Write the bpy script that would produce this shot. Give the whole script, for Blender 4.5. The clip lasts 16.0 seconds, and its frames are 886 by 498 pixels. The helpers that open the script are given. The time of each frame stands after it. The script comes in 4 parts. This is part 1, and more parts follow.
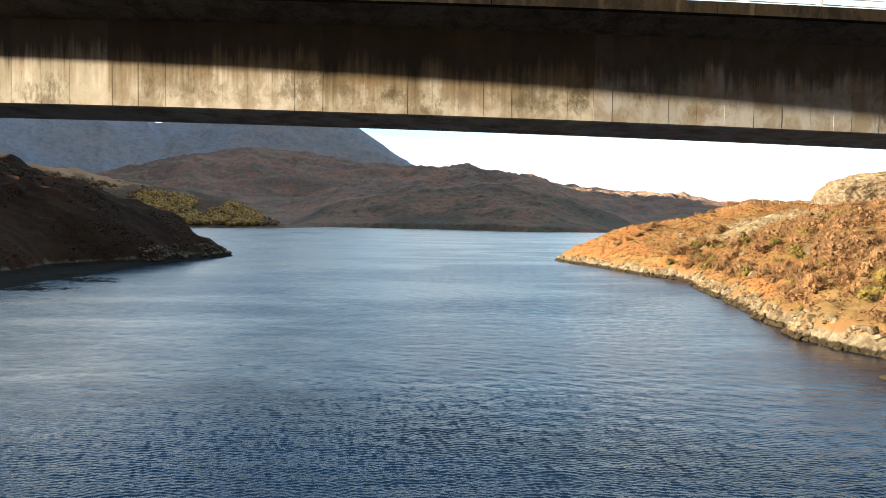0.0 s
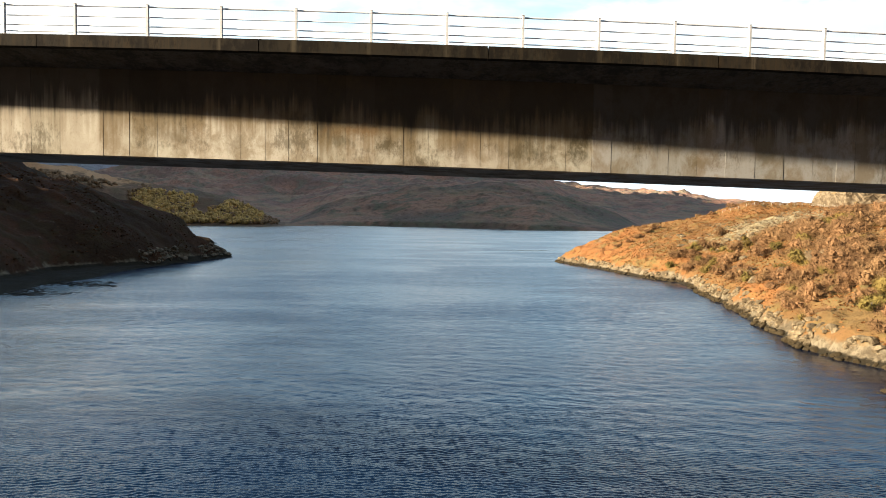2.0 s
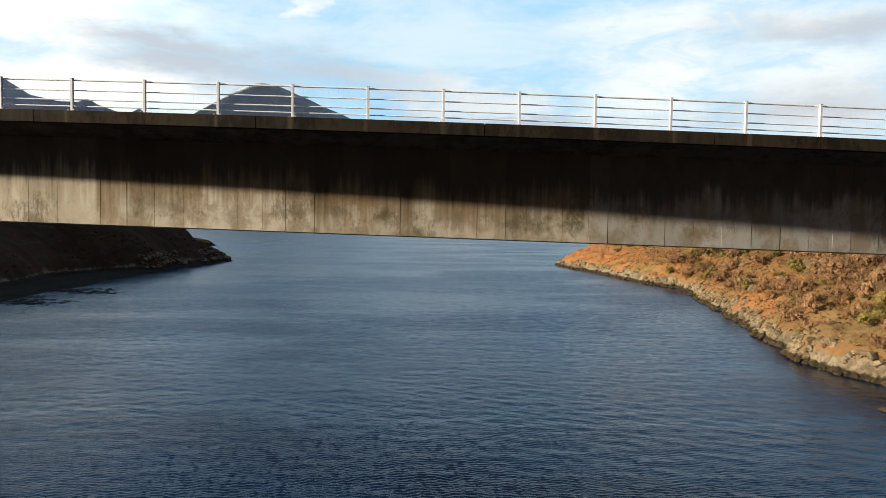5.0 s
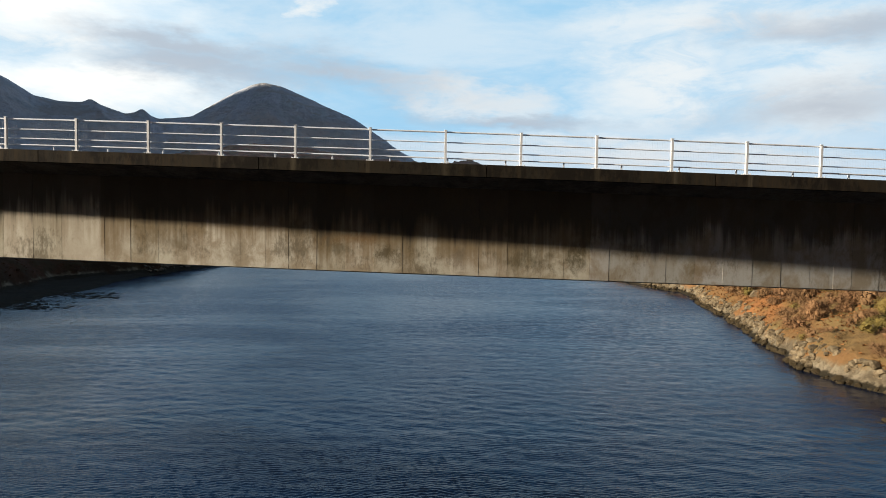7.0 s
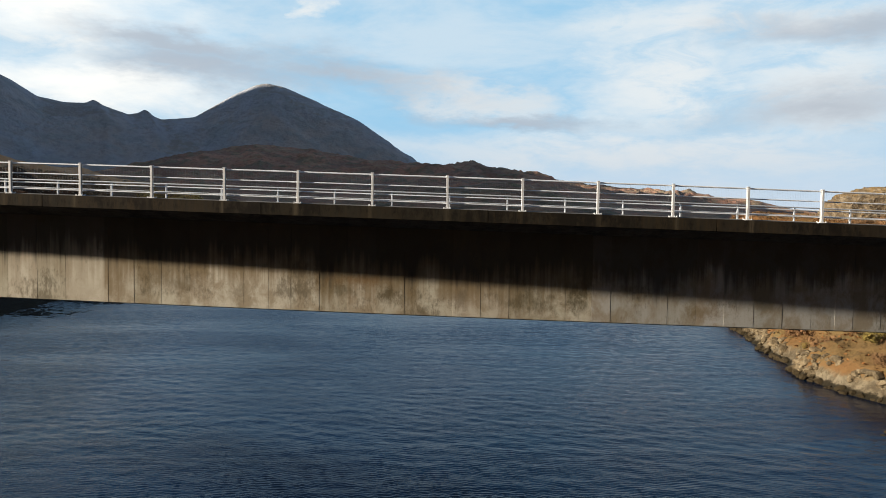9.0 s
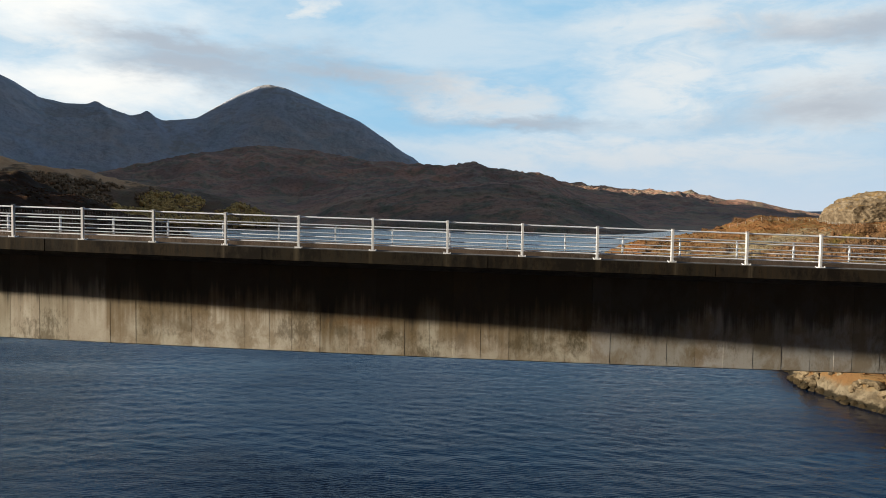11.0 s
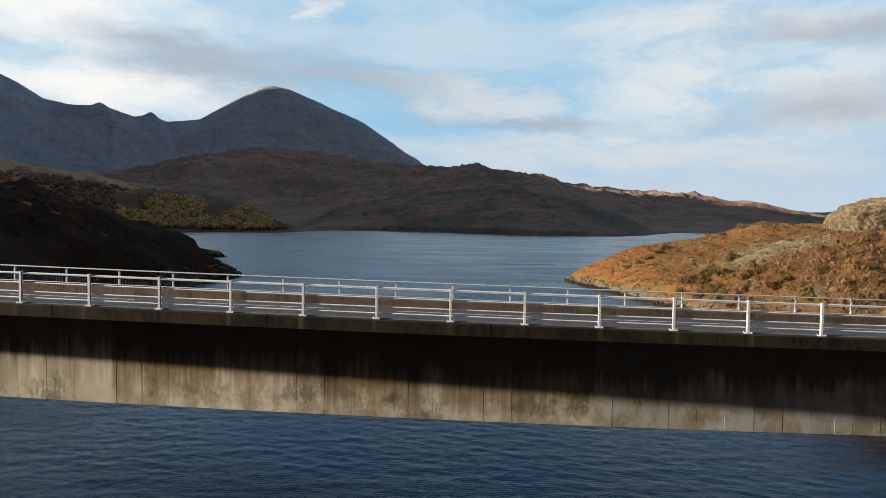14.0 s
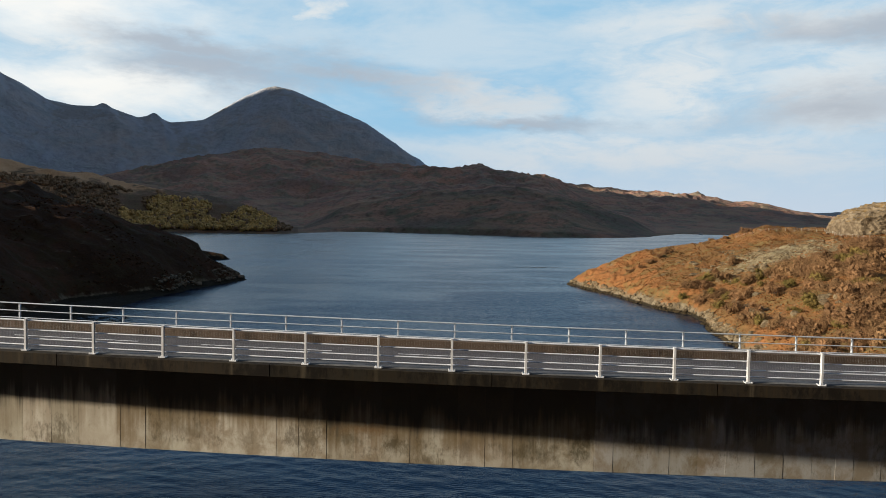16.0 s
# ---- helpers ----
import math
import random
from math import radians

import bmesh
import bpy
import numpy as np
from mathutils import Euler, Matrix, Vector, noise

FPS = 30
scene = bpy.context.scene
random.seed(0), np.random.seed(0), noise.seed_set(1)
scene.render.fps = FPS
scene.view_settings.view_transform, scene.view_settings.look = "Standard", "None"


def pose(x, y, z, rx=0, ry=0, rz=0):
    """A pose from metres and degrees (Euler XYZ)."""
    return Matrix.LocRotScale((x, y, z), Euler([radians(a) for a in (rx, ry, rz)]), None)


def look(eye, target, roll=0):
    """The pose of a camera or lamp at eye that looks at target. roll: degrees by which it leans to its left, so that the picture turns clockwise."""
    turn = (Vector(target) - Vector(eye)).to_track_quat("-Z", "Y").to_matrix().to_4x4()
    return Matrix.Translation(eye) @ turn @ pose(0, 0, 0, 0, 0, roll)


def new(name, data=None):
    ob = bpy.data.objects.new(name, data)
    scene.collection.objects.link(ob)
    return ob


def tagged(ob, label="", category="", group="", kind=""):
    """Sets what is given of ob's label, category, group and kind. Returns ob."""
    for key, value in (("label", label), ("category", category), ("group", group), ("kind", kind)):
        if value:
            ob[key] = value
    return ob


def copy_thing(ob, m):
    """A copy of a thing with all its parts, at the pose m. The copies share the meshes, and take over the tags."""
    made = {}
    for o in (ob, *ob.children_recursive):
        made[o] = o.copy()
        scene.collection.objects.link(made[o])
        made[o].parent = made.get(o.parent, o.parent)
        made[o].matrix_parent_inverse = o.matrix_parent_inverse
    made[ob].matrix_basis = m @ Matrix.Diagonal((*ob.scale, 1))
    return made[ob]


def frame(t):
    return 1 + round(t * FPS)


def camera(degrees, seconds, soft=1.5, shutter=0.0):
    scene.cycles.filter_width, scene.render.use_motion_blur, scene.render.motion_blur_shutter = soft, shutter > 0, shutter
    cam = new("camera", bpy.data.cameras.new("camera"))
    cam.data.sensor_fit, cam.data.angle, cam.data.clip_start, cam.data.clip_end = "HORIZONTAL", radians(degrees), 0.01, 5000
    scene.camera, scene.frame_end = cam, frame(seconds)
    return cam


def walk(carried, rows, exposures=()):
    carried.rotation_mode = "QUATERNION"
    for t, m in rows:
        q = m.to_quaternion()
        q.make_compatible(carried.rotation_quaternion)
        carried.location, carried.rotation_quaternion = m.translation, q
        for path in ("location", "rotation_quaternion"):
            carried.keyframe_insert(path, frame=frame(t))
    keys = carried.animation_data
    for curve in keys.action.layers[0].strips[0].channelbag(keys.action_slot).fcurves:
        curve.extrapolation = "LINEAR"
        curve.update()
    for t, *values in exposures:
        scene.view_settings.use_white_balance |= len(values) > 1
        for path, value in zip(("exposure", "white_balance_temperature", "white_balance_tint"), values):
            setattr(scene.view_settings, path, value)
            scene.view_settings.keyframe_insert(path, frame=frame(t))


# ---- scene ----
cam = camera(63.98, 16.0, soft=0.9)
ROWS = [
    (0, 0.001, -0.000, 19.065, 0.000, -2.574, 0.904),
    (0.5, 0.019, 0.131, 19.565, 0.007, -2.638, 0.905),
    (1, 0.041, 0.271, 20.056, 0.014, -2.704, 0.905),
    (1.5, 0.075, 0.392, 20.537, 0.020, -2.765, 0.905),
    (2, 0.115, 0.467, 21.019, 0.022, -2.815, 0.905),
    (2.5, 0.141, 0.508, 21.504, 0.016, -2.855, 0.905),
    (3, 0.155, 0.541, 21.973, 0.001, -2.891, 0.903),
    (3.5, 0.168, 0.564, 22.411, -0.014, -2.921, 0.902),
    (4, 0.181, 0.573, 22.819, -0.021, -2.940, 0.901),
    (6.5, 0.187, 0.507, 24.541, 0.159, -2.990, 0.901),
    (7, 0.179, 0.500, 24.875, 0.207, -2.991, 0.901),
    (7.5, 0.178, 0.498, 25.221, 0.256, -2.989, 0.901),
    (8, 0.179, 0.497, 25.586, 0.312, -2.983, 0.901),
    (8.5, 0.183, 0.496, 25.963, 0.366, -2.976, 0.902),
    (9, 0.180, 0.495, 26.335, 0.413, -2.968, 0.902),
    (11.5, 0.212, 0.446, 28.156, 0.574, -2.910, 0.894),
    (12, 0.200, 0.433, 28.516, 0.607, -2.900, 0.893),
    (12.5, 0.187, 0.421, 28.882, 0.645, -2.893, 0.892),
    (13, 0.173, 0.409, 29.256, 0.690, -2.889, 0.892),
    (13.5, 0.167, 0.396, 29.645, 0.741, -2.886, 0.893),
    (14, 0.172, 0.383, 30.050, 0.797, -2.883, 0.894),
    (14.5, 0.184, 0.369, 30.464, 0.856, -2.880, 0.894),
    (15, 0.191, 0.356, 30.875, 0.915, -2.878, 0.895),
    (15.5, 0.193, 0.342, 31.287, 0.975, -2.875, 0.896),
    (16, 0.195, 0.329, 31.708, 1.032, -2.872, 0.897),
]


SCALE = 1.145          # the plan is drawn at 1 : 1.145, and brought to true metres at the end


def carried_pose(x, y, z, yaw, pitch, roll):
    return pose(SCALE * x, SCALE * y, SCALE * z, 90 + pitch, 0, yaw) @ pose(0, 0, 0, 0, 0, roll)


EXPOSURES = [(0.0, 2.20, 7050, 10), (2.0, 1.97, 7050, 10), (3.5, 1.55, 6950, 10), (5.0, 1.28, 6750, 10), (7.0, 1.08, 6500, 10), (9.0, 1.0, 6500, 10), (12.5, 0.93, 6500, 10), (16.0, 0.88, 6480, 10)]
walk(cam, [(t, carried_pose(*row)) for t, *row in ROWS], EXPOSURES)

# ---- light ----
SUN_AZ, SUN_EL = 258.0, 16.3          # degrees: azimuth clockwise from +y, elevation
SUN_DIR = Vector((math.sin(radians(SUN_AZ)) * math.cos(radians(SUN_EL)),
                  math.cos(radians(SUN_AZ)) * math.cos(radians(SUN_EL)),
                  math.sin(radians(SUN_EL))))
sun_data = bpy.data.lights.new("sun", "SUN")
sun_data.energy, sun_data.angle, sun_data.color = 5.0, radians(1.6), (1.0, 0.89, 0.73)
sun = new("sun", sun_data)
sun.matrix_world = look(SUN_DIR * 100, (0, 0, 0))


class Nodes:
    """Short hand for building node trees."""

    def __init__(self, tree):
        self.tree = tree
        tree.nodes.clear()

    def put(self, value, socket):
        if isinstance(value, bpy.types.NodeSocket):
            self.tree.links.new(value, socket)
        elif value is not None:
            if socket.type == "RGBA" and len(value) == 3:
                value = (*value, 1)
            socket.default_value = value

    def node(self, kind, out=0, **inputs):
        n = self.tree.nodes.new(kind)
        for key, value in inputs.items():
            self.put(value, n.inputs[int(key[1:])] if key[0] == "i" and key[1:].isdigit() else n.inputs[key.replace("_", " ")])
        return n.outputs[out]

    def math(self, op, a, b=None, c=None, clamp=False):
        n = self.tree.nodes.new("ShaderNodeMath")
        n.operation, n.use_clamp = op, clamp
        for v, s in zip((a, b, c), n.inputs):
            self.put(v, s)
        return n.outputs[0]

    def noise(self, vector, scale, detail=4, rough=0.55, distortion=0.0):
        return self.node("ShaderNodeTexNoise", Vector=vector, Scale=scale, Detail=detail, Roughness=rough, Distortion=distortion)

    def scaled(self, vector, x, y, z, offset=(0, 0, 0)):
        return self.node("ShaderNodeMapping", Vector=vector, Scale=(x, y, z), Location=offset)

    def ramp(self, value, lo, hi, a=0.0, b=1.0, smooth=True):
        n = self.tree.nodes.new("ShaderNodeMapRange")
        n.interpolation_type = "SMOOTHSTEP" if smooth else "LINEAR"
        for v, s in zip((value, lo, hi, a, b), n.inputs):
            self.put(v, s)
        return n.outputs[0]

    def mix(self, factor, a, b, blend="MIX"):
        n = self.tree.nodes.new("ShaderNodeMix")
        n.data_type, n.blend_type = "RGBA", blend
        self.put(factor, n.inputs[0])
        self.put(a, n.inputs[6])
        self.put(b, n.inputs[7])
        return n.outputs[2]


world = bpy.data.worlds.new("world")
scene.world = world
world.use_nodes = True
wn = Nodes(world.node_tree)
sky = wn.tree.nodes.new("ShaderNodeTexSky")
sky.sky_type, sky.sun_disc = "NISHITA", False
sky.sun_elevation, sky.sun_rotation, sky.air_density, sky.dust_density = radians(SUN_EL), radians(SUN_AZ), 1.0, 0.3
sky = wn.mix(1.0, sky.outputs[0], (0.0125, 0.0125, 0.0125), "MULTIPLY")
ray = wn.node("ShaderNodeTexCoord")
wob = wn.node("ShaderNodeTexNoise", 1, Vector=wn.scaled(ray, 3, 3, 9), Scale=2.2, Detail=6.0, Roughness=0.62)
sep = wn.tree.nodes.new("ShaderNodeSeparateXYZ")
wn.put(ray, sep.inputs[0])
wsep = wn.tree.nodes.new("ShaderNodeSeparateColor")
wn.put(wob, wsep.inputs[0])
ahead = wn.math("MAXIMUM", sep.outputs[1], 0.05)
U = wn.math("ADD", wn.math("DIVIDE", sep.outputs[0], ahead), wn.math("MULTIPLY", wn.math("SUBTRACT", wsep.outputs[0], 0.5), 0.30))
V = wn.math("ADD", wn.math("DIVIDE", sep.outputs[2], ahead), wn.math("MULTIPLY", wn.math("SUBTRACT", wsep.outputs[1], 0.5), 0.10))


def cloud_bank(u, v, ru, rv, tilt=0.0, soft=0.9):
    """A soft elongated bank of cloud in the sky ahead."""
    c, s = math.cos(radians(tilt)), math.sin(radians(tilt))
    du, dv = wn.math("SUBTRACT", U, u), wn.math("SUBTRACT", V, v)
    a = wn.math("DIVIDE", wn.math("ADD", wn.math("MULTIPLY", du, c), wn.math("MULTIPLY", dv, s)), ru)
    b = wn.math("DIVIDE", wn.math("SUBTRACT", wn.math("MULTIPLY", dv, c), wn.math("MULTIPLY", du, s)), rv)
    r = wn.math("SQRT", wn.math("ADD", wn.math("MULTIPLY", a, a), wn.math("MULTIPLY", b, b)))
    return wn.ramp(r, 1.0 + soft * 0.5, 1.0 - soft, 0.0, 1.0)


def union(banks):
    total = banks[0]
    for b in banks[1:]:
        total = wn.math("MAXIMUM", total, b)
    return total


thick = wn.noise(wn.scaled(ray, 1.2, 1.2, 4.2, (3.1, 0.4, 1.7)), 2.4, 7, 0.6, 0.3)
veil = wn.math("MULTIPLY", wn.ramp(thick, 0.45, 0.72, 0.0, 0.7), wn.ramp(sep.outputs[2], 0.55, 0.25))
white_banks = union([cloud_bank(-0.56, 0.235, 0.16, 0.045, -6), cloud_bank(-0.50, 0.165, 0.30, 0.055, -4), cloud_bank(-0.60, 0.29, 0.16, 0.025, -14),
                     cloud_bank(0.30, 0.19, 0.16, 0.10, 30), cloud_bank(0.52, 0.17, 0.22, 0.11, 5), cloud_bank(0.28, 0.085, 0.50, 0.032, 0),
                     cloud_bank(0.02, 0.165, 0.16, 0.030, -10), cloud_bank(-0.19, 0.29, 0.05, 0.02, 10), cloud_bank(0.40, 0.27, 0.34, 0.04, 4)])
grey_banks = union([cloud_bank(-0.36, 0.225, 0.17, 0.022, -9), cloud_bank(-0.12, 0.190, 0.20, 0.030, -9, 1.0), cloud_bank(-0.34, 0.195, 0.16, 0.030, -6),
                    cloud_bank(0.10, 0.128, 0.13, 0.016, -4), cloud_bank(0.52, 0.155, 0.20, 0.035, 6, 1.0), cloud_bank(0.55, 0.26, 0.18, 0.03, 0, 1.0)])
front = wn.ramp(sep.outputs[1], 0.05, 0.3)
wisps = wn.noise(wn.scaled(ray, 5, 5, 15, (1.5, 2.5, 0.4)), 2.0, 8, 0.66, 0.5)
white_banks = wn.math("MULTIPLY", white_banks, wn.ramp(wisps, 0.30, 0.58, 0.45, 1.0))
grey_banks = wn.math("MULTIPLY", grey_banks, wn.ramp(wisps, 0.28, 0.55, 0.6, 1.1))
white = wn.math("MAXIMUM", wn.math("MULTIPLY", white_banks, front), wn.math("MULTIPLY", veil, wn.ramp(sep.outputs[1], -0.05, 0.3, 0.0, 0.8)))
haze = wn.math("MULTIPLY", wn.ramp(sep.outputs[2], 0.0, 0.14, 0.85, 0.0), front)
sky = wn.mix(wn.math("MULTIPLY", front, wn.ramp(sep.outputs[2], 0.8, 0.3, 0.15, 0.9)), sky, (0.178, 0.332, 0.462))
sky_out = wn.mix(haze, sky, (0.32, 0.36, 0.41))
low_white = wn.mix(wn.ramp(sep.outputs[2], 0.06, 0.15), (0.355, 0.380, 0.40), (0.415, 0.435, 0.44))
sky_out = wn.mix(wn.math("MULTIPLY", white, 0.92), sky_out, low_white)
cream = wn.math("MULTIPLY", union([cloud_bank(-0.60, 0.29, 0.30, 0.05, -10), cloud_bank(-0.55, 0.175, 0.24, 0.040, -4)]), front)
sky_out = wn.mix(wn.math("MULTIPLY", cream, 0.75), sky_out, (0.56, 0.55, 0.52))
sky_out = wn.mix(wn.math("MULTIPLY", wn.math("MULTIPLY", grey_banks, front), 0.75), sky_out, (0.23, 0.255, 0.29))
high = wn.noise(wn.scaled(ray, 1.0, 1.0, 1.6, (0.3, 5.0, 2.0)), 2.6, 6, 0.6, 0.4)
above = wn.math("MULTIPLY", wn.math("MULTIPLY", wn.ramp(sep.outputs[2], 0.275, 0.42), wn.ramp(sep.outputs[1], 0.0, 0.25)), wn.ramp(U, -0.75, -0.45, 0.65, 1.0))
sky_out = wn.mix(wn.math("MULTIPLY", above, 0.85), sky_out, wn.mix(wn.ramp(sep.outputs[2], 0.33, 0.48), (0.12, 0.24, 0.43), (0.025, 0.085, 0.215)))
sky_out = wn.mix(wn.math("MULTIPLY", above, wn.ramp(high, 0.48, 0.72, 0.0, 0.2)), sky_out, (0.45, 0.50, 0.54))
overhead = wn.math("MULTIPLY", wn.ramp(sep.outputs[2], 0.66, 0.86), wn.ramp(high, 0.36, 0.62, 0.2, 0.85))
sky_out = wn.mix(overhead, sky_out, (0.235, 0.285, 0.355))
back = wn.node("ShaderNodeBackground", Color=sky_out, Strength=1.0)
wn.put(back, wn.tree.nodes.new("ShaderNodeOutputWorld").inputs[0])

# ---- materials ----


def material(name):
    m = bpy.data.materials.new(name)
    m.use_nodes = True
    n = Nodes(m.node_tree)
    out = n.tree.nodes.new("ShaderNodeOutputMaterial")
    bsdf = n.tree.nodes.new("ShaderNodeBsdfPrincipled")
    n.tree.links.new(bsdf.outputs[0], out.inputs[0])
    place = n.node("ShaderNodeNewGeometry")
    return m, n, bsdf, place


def finish(n, bsdf, colour, rough, height=None, bump=0.3, distance=0.05, metal=0.0, shine=0.08):
    n.put(shine, bsdf.inputs["Specular IOR Level"])
    n.put(colour, bsdf.inputs["Base Color"])
    n.put(rough, bsdf.inputs["Roughness"])
    n.put(metal, bsdf.inputs["Metallic"])
    if height is not None:
        n.put(n.node("ShaderNodeBump", Strength=bump, Distance=distance, Height=height), bsdf.inputs["Normal"])


def concrete(name, pale, dark, stain, streaks=0.8, mould=0.8, wash=0.6, drips=None):
    """Board-marked concrete with ochre runs, speckled mould in patches and tone that changes from pour to pour."""
    m, n, b, p = material(name)
    tone = n.node("ShaderNodeObjectInfo", 5)
    runs = n.noise(n.scaled(p, 6.5, 6.5, 0.16), 1.0, 6, 0.75)
    area = n.noise(n.scaled(p, 0.16, 0.16, 0.30, (1.3, 0, 0)), 1.0, 4, 0.55)
    patch = n.noise(n.scaled(p, 0.8, 0.8, 0.5, (4.0, 2.0, 0.7)), 1.0, 6, 0.68)
    speck = n.noise(n.scaled(p, 6.0, 6.0, 2.0), 1.0, 8, 0.8)
    fine = n.noise(p, 16.0, 5, 0.7)
    c = n.mix(n.math("MULTIPLY", n.ramp(runs, 0.40, 0.66), n.ramp(area, 0.38, 0.60, 0.25, streaks)), pale, stain)
    c = n.mix(n.ramp(n.noise(n.scaled(p, 1.0, 1.0, 0.55), 1.0, 6, 0.65), 0.42, 0.68, 0, wash), c, tuple(0.5 * (u + v) for u, v in zip(dark, stain)))
    damp = n.ramp(n.noise(n.scaled(p, 0.055, 0.055, 0.02, (0.35, 0, 0)), 1.0, 2, 0.5), 0.40, 0.60, 0.16, -0.06)
    spots = n.ramp(n.math("ADD", n.math("ADD", n.math("MULTIPLY", patch, 0.9), n.math("MULTIPLY", speck, 0.75)), n.math("MULTIPLY", damp, -1.0)), 0.82, 1.0, 0, mould)
    c = n.mix(spots, c, dark)
    c = n.mix(n.ramp(fine, 0.50, 0.78, 0.0, 0.4), c, dark)
    if drips:
        # lime runs below each post, at even steps round the curve of the deck
        xyz = n.tree.nodes.new("ShaderNodeSeparateXYZ")
        n.put(p, xyz.inputs[0])
        turn = n.math("SUBTRACT", n.math("ARCTAN2", n.math("SUBTRACT", xyz.outputs[0], 3.962), n.math("SUBTRACT", 313.507, xyz.outputs[1])), 0.0064)
        step = n.math("FRACT", n.math("ADD", n.math("MULTIPLY", turn, 101.336), 0.5))
        beside = n.math("ABSOLUTE", n.math("ADD", n.math("SUBTRACT", step, 0.5), n.math("MULTIPLY", n.math("SUBTRACT", speck, 0.5), 0.05)))
        c = n.mix(n.math("MULTIPLY", n.ramp(beside, 0.055, 0.01), n.ramp(n.noise(n.scaled(p, 2.5, 2.5, 0.1, (6, 0, 0)), 1.0, 4, 0.7), 0.40, 0.66, 0.0, 0.45)), c, drips)
    c = n.mix(1.0, c, n.node("ShaderNodeCombineColor", Red=n.ramp(tone, 0, 1, 0.91, 1.06, False), Green=n.ramp(tone, 0, 1, 0.92, 1.05, False),
                             Blue=n.ramp(tone, 0, 1, 0.90, 1.07, False)), "MULTIPLY")
    finish(n, b, c, 0.9, n.math("ADD", fine, n.math("MULTIPLY", speck, 0.6)), 0.4, 0.004)
    return m


def girder_concrete():
    """Cast faces: warm pale concrete and a greyer later pour, with dark algae and painted slab shade at the top, ochre
    runs from the deck down, and mould in patches.
    """
    m, n, b, p = material("girder_concrete")
    xyz = n.tree.nodes.new("ShaderNodeSeparateXYZ")
    n.put(p, xyz.inputs[0])
    tone = n.node("ShaderNodeObjectInfo", 5)
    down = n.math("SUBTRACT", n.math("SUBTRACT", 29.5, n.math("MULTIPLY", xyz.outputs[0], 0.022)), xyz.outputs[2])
    runs = n.noise(n.scaled(p, 5.5, 5.5, 0.10), 1.0, 5, 0.7)
    wide = n.noise(n.scaled(p, 0.75, 0.75, 0.10, (3.3, 0, 0)), 1.0, 4, 0.6)
    blot = n.noise(n.scaled(p, 1.1, 1.1, 0.8, (4.0, 2.0, 0.7)), 1.0, 7, 0.68, 0.3)
    speck = n.noise(n.scaled(p, 8.0, 8.0, 3.2), 1.0, 7, 0.75)
    fine = n.noise(p, 18.0, 5, 0.7)
    later = n.ramp(xyz.outputs[0], 5.98, 6.06)
    c = n.mix(later, n.mix(n.ramp(wide, 0.35, 0.65), (0.475, 0.44, 0.355), (0.395, 0.355, 0.28)), (0.365, 0.355, 0.325))
    c = n.mix(n.math("MULTIPLY", n.ramp(blot, 0.40, 0.62, 0, 0.75), n.ramp(xyz.outputs[0], -14.0, -13.9, 0.4, 1.0)), c, (0.225, 0.175, 0.110))
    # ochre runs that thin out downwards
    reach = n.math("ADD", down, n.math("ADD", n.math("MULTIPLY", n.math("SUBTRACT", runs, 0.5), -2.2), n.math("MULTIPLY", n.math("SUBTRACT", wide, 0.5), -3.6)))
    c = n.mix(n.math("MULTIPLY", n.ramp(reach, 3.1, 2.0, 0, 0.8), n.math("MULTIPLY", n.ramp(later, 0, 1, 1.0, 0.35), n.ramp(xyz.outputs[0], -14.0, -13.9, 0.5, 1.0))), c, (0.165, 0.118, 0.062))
    # black algae and the deck slab's shade, painted together high on the face
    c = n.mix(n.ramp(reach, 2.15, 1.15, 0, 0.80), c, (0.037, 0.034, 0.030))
    # mould, speckled, in patches
    mould = n.math("ADD", n.math("MULTIPLY", n.noise(n.scaled(p, 0.45, 0.45, 0.55, (9.1, 0, 4.2)), 1.0, 4, 0.6), 0.9), n.math("MULTIPLY", speck, 0.62))
    mould = n.math("ADD", mould, n.math("MULTIPLY", n.ramp(xyz.outputs[0], -7.2, -6.6, 0.0, 0.055), n.ramp(xyz.outputs[0], 6.1, 5.9)))
    c = n.mix(n.ramp(mould, 0.80, 0.98, 0, 0.65), c, (0.085, 0.068, 0.042))
    for sx, sz, ru, rv, depth, hue in ((-2.2, 26.78, 0.50, 0.32, 0.85, (0.085, 0.065, 0.034)), (5.45, 26.70, 0.42, 0.60, 0.80, (0.075, 0.062, 0.032)), (0.75, 26.62, 0.24, 0.55, 0.65, (0.13, 0.105, 0.07)),
                                       (-4.0, 26.95, 0.45, 0.30, 0.6, (0.11, 0.09, 0.055)), (10.5, 26.30, 0.85, 0.30, 0.6, (0.15, 0.105, 0.05)), (-8.3, 26.75, 0.35, 0.45, 0.55, (0.16, 0.13, 0.085)),
                                       (-10.9, 27.05, 1.30, 0.36, 0.45, (0.12, 0.095, 0.06)), (3.2, 26.6, 1.1, 0.35, 0.45, (0.12, 0.10, 0.06)), (-3.4, 27.35, 1.2, 0.22, 0.6, (0.15, 0.085, 0.035)),
                                       (12.9, 26.5, 0.4, 0.4, 0.45, (0.16, 0.145, 0.11))):
        du = n.math("DIVIDE", n.math("SUBTRACT", xyz.outputs[0], sx), ru)
        dv = n.math("DIVIDE", n.math("SUBTRACT", xyz.outputs[2], sz), rv)
        r = n.math("SQRT", n.math("ADD", n.math("MULTIPLY", du, du), n.math("MULTIPLY", dv, dv)))
        r = n.math("ADD", r, n.math("MULTIPLY", n.math("SUBTRACT", n.noise(n.scaled(p, 3.0, 3.0, 2.2), 1.0, 7, 0.75, 0.4), 0.5), 4.2))
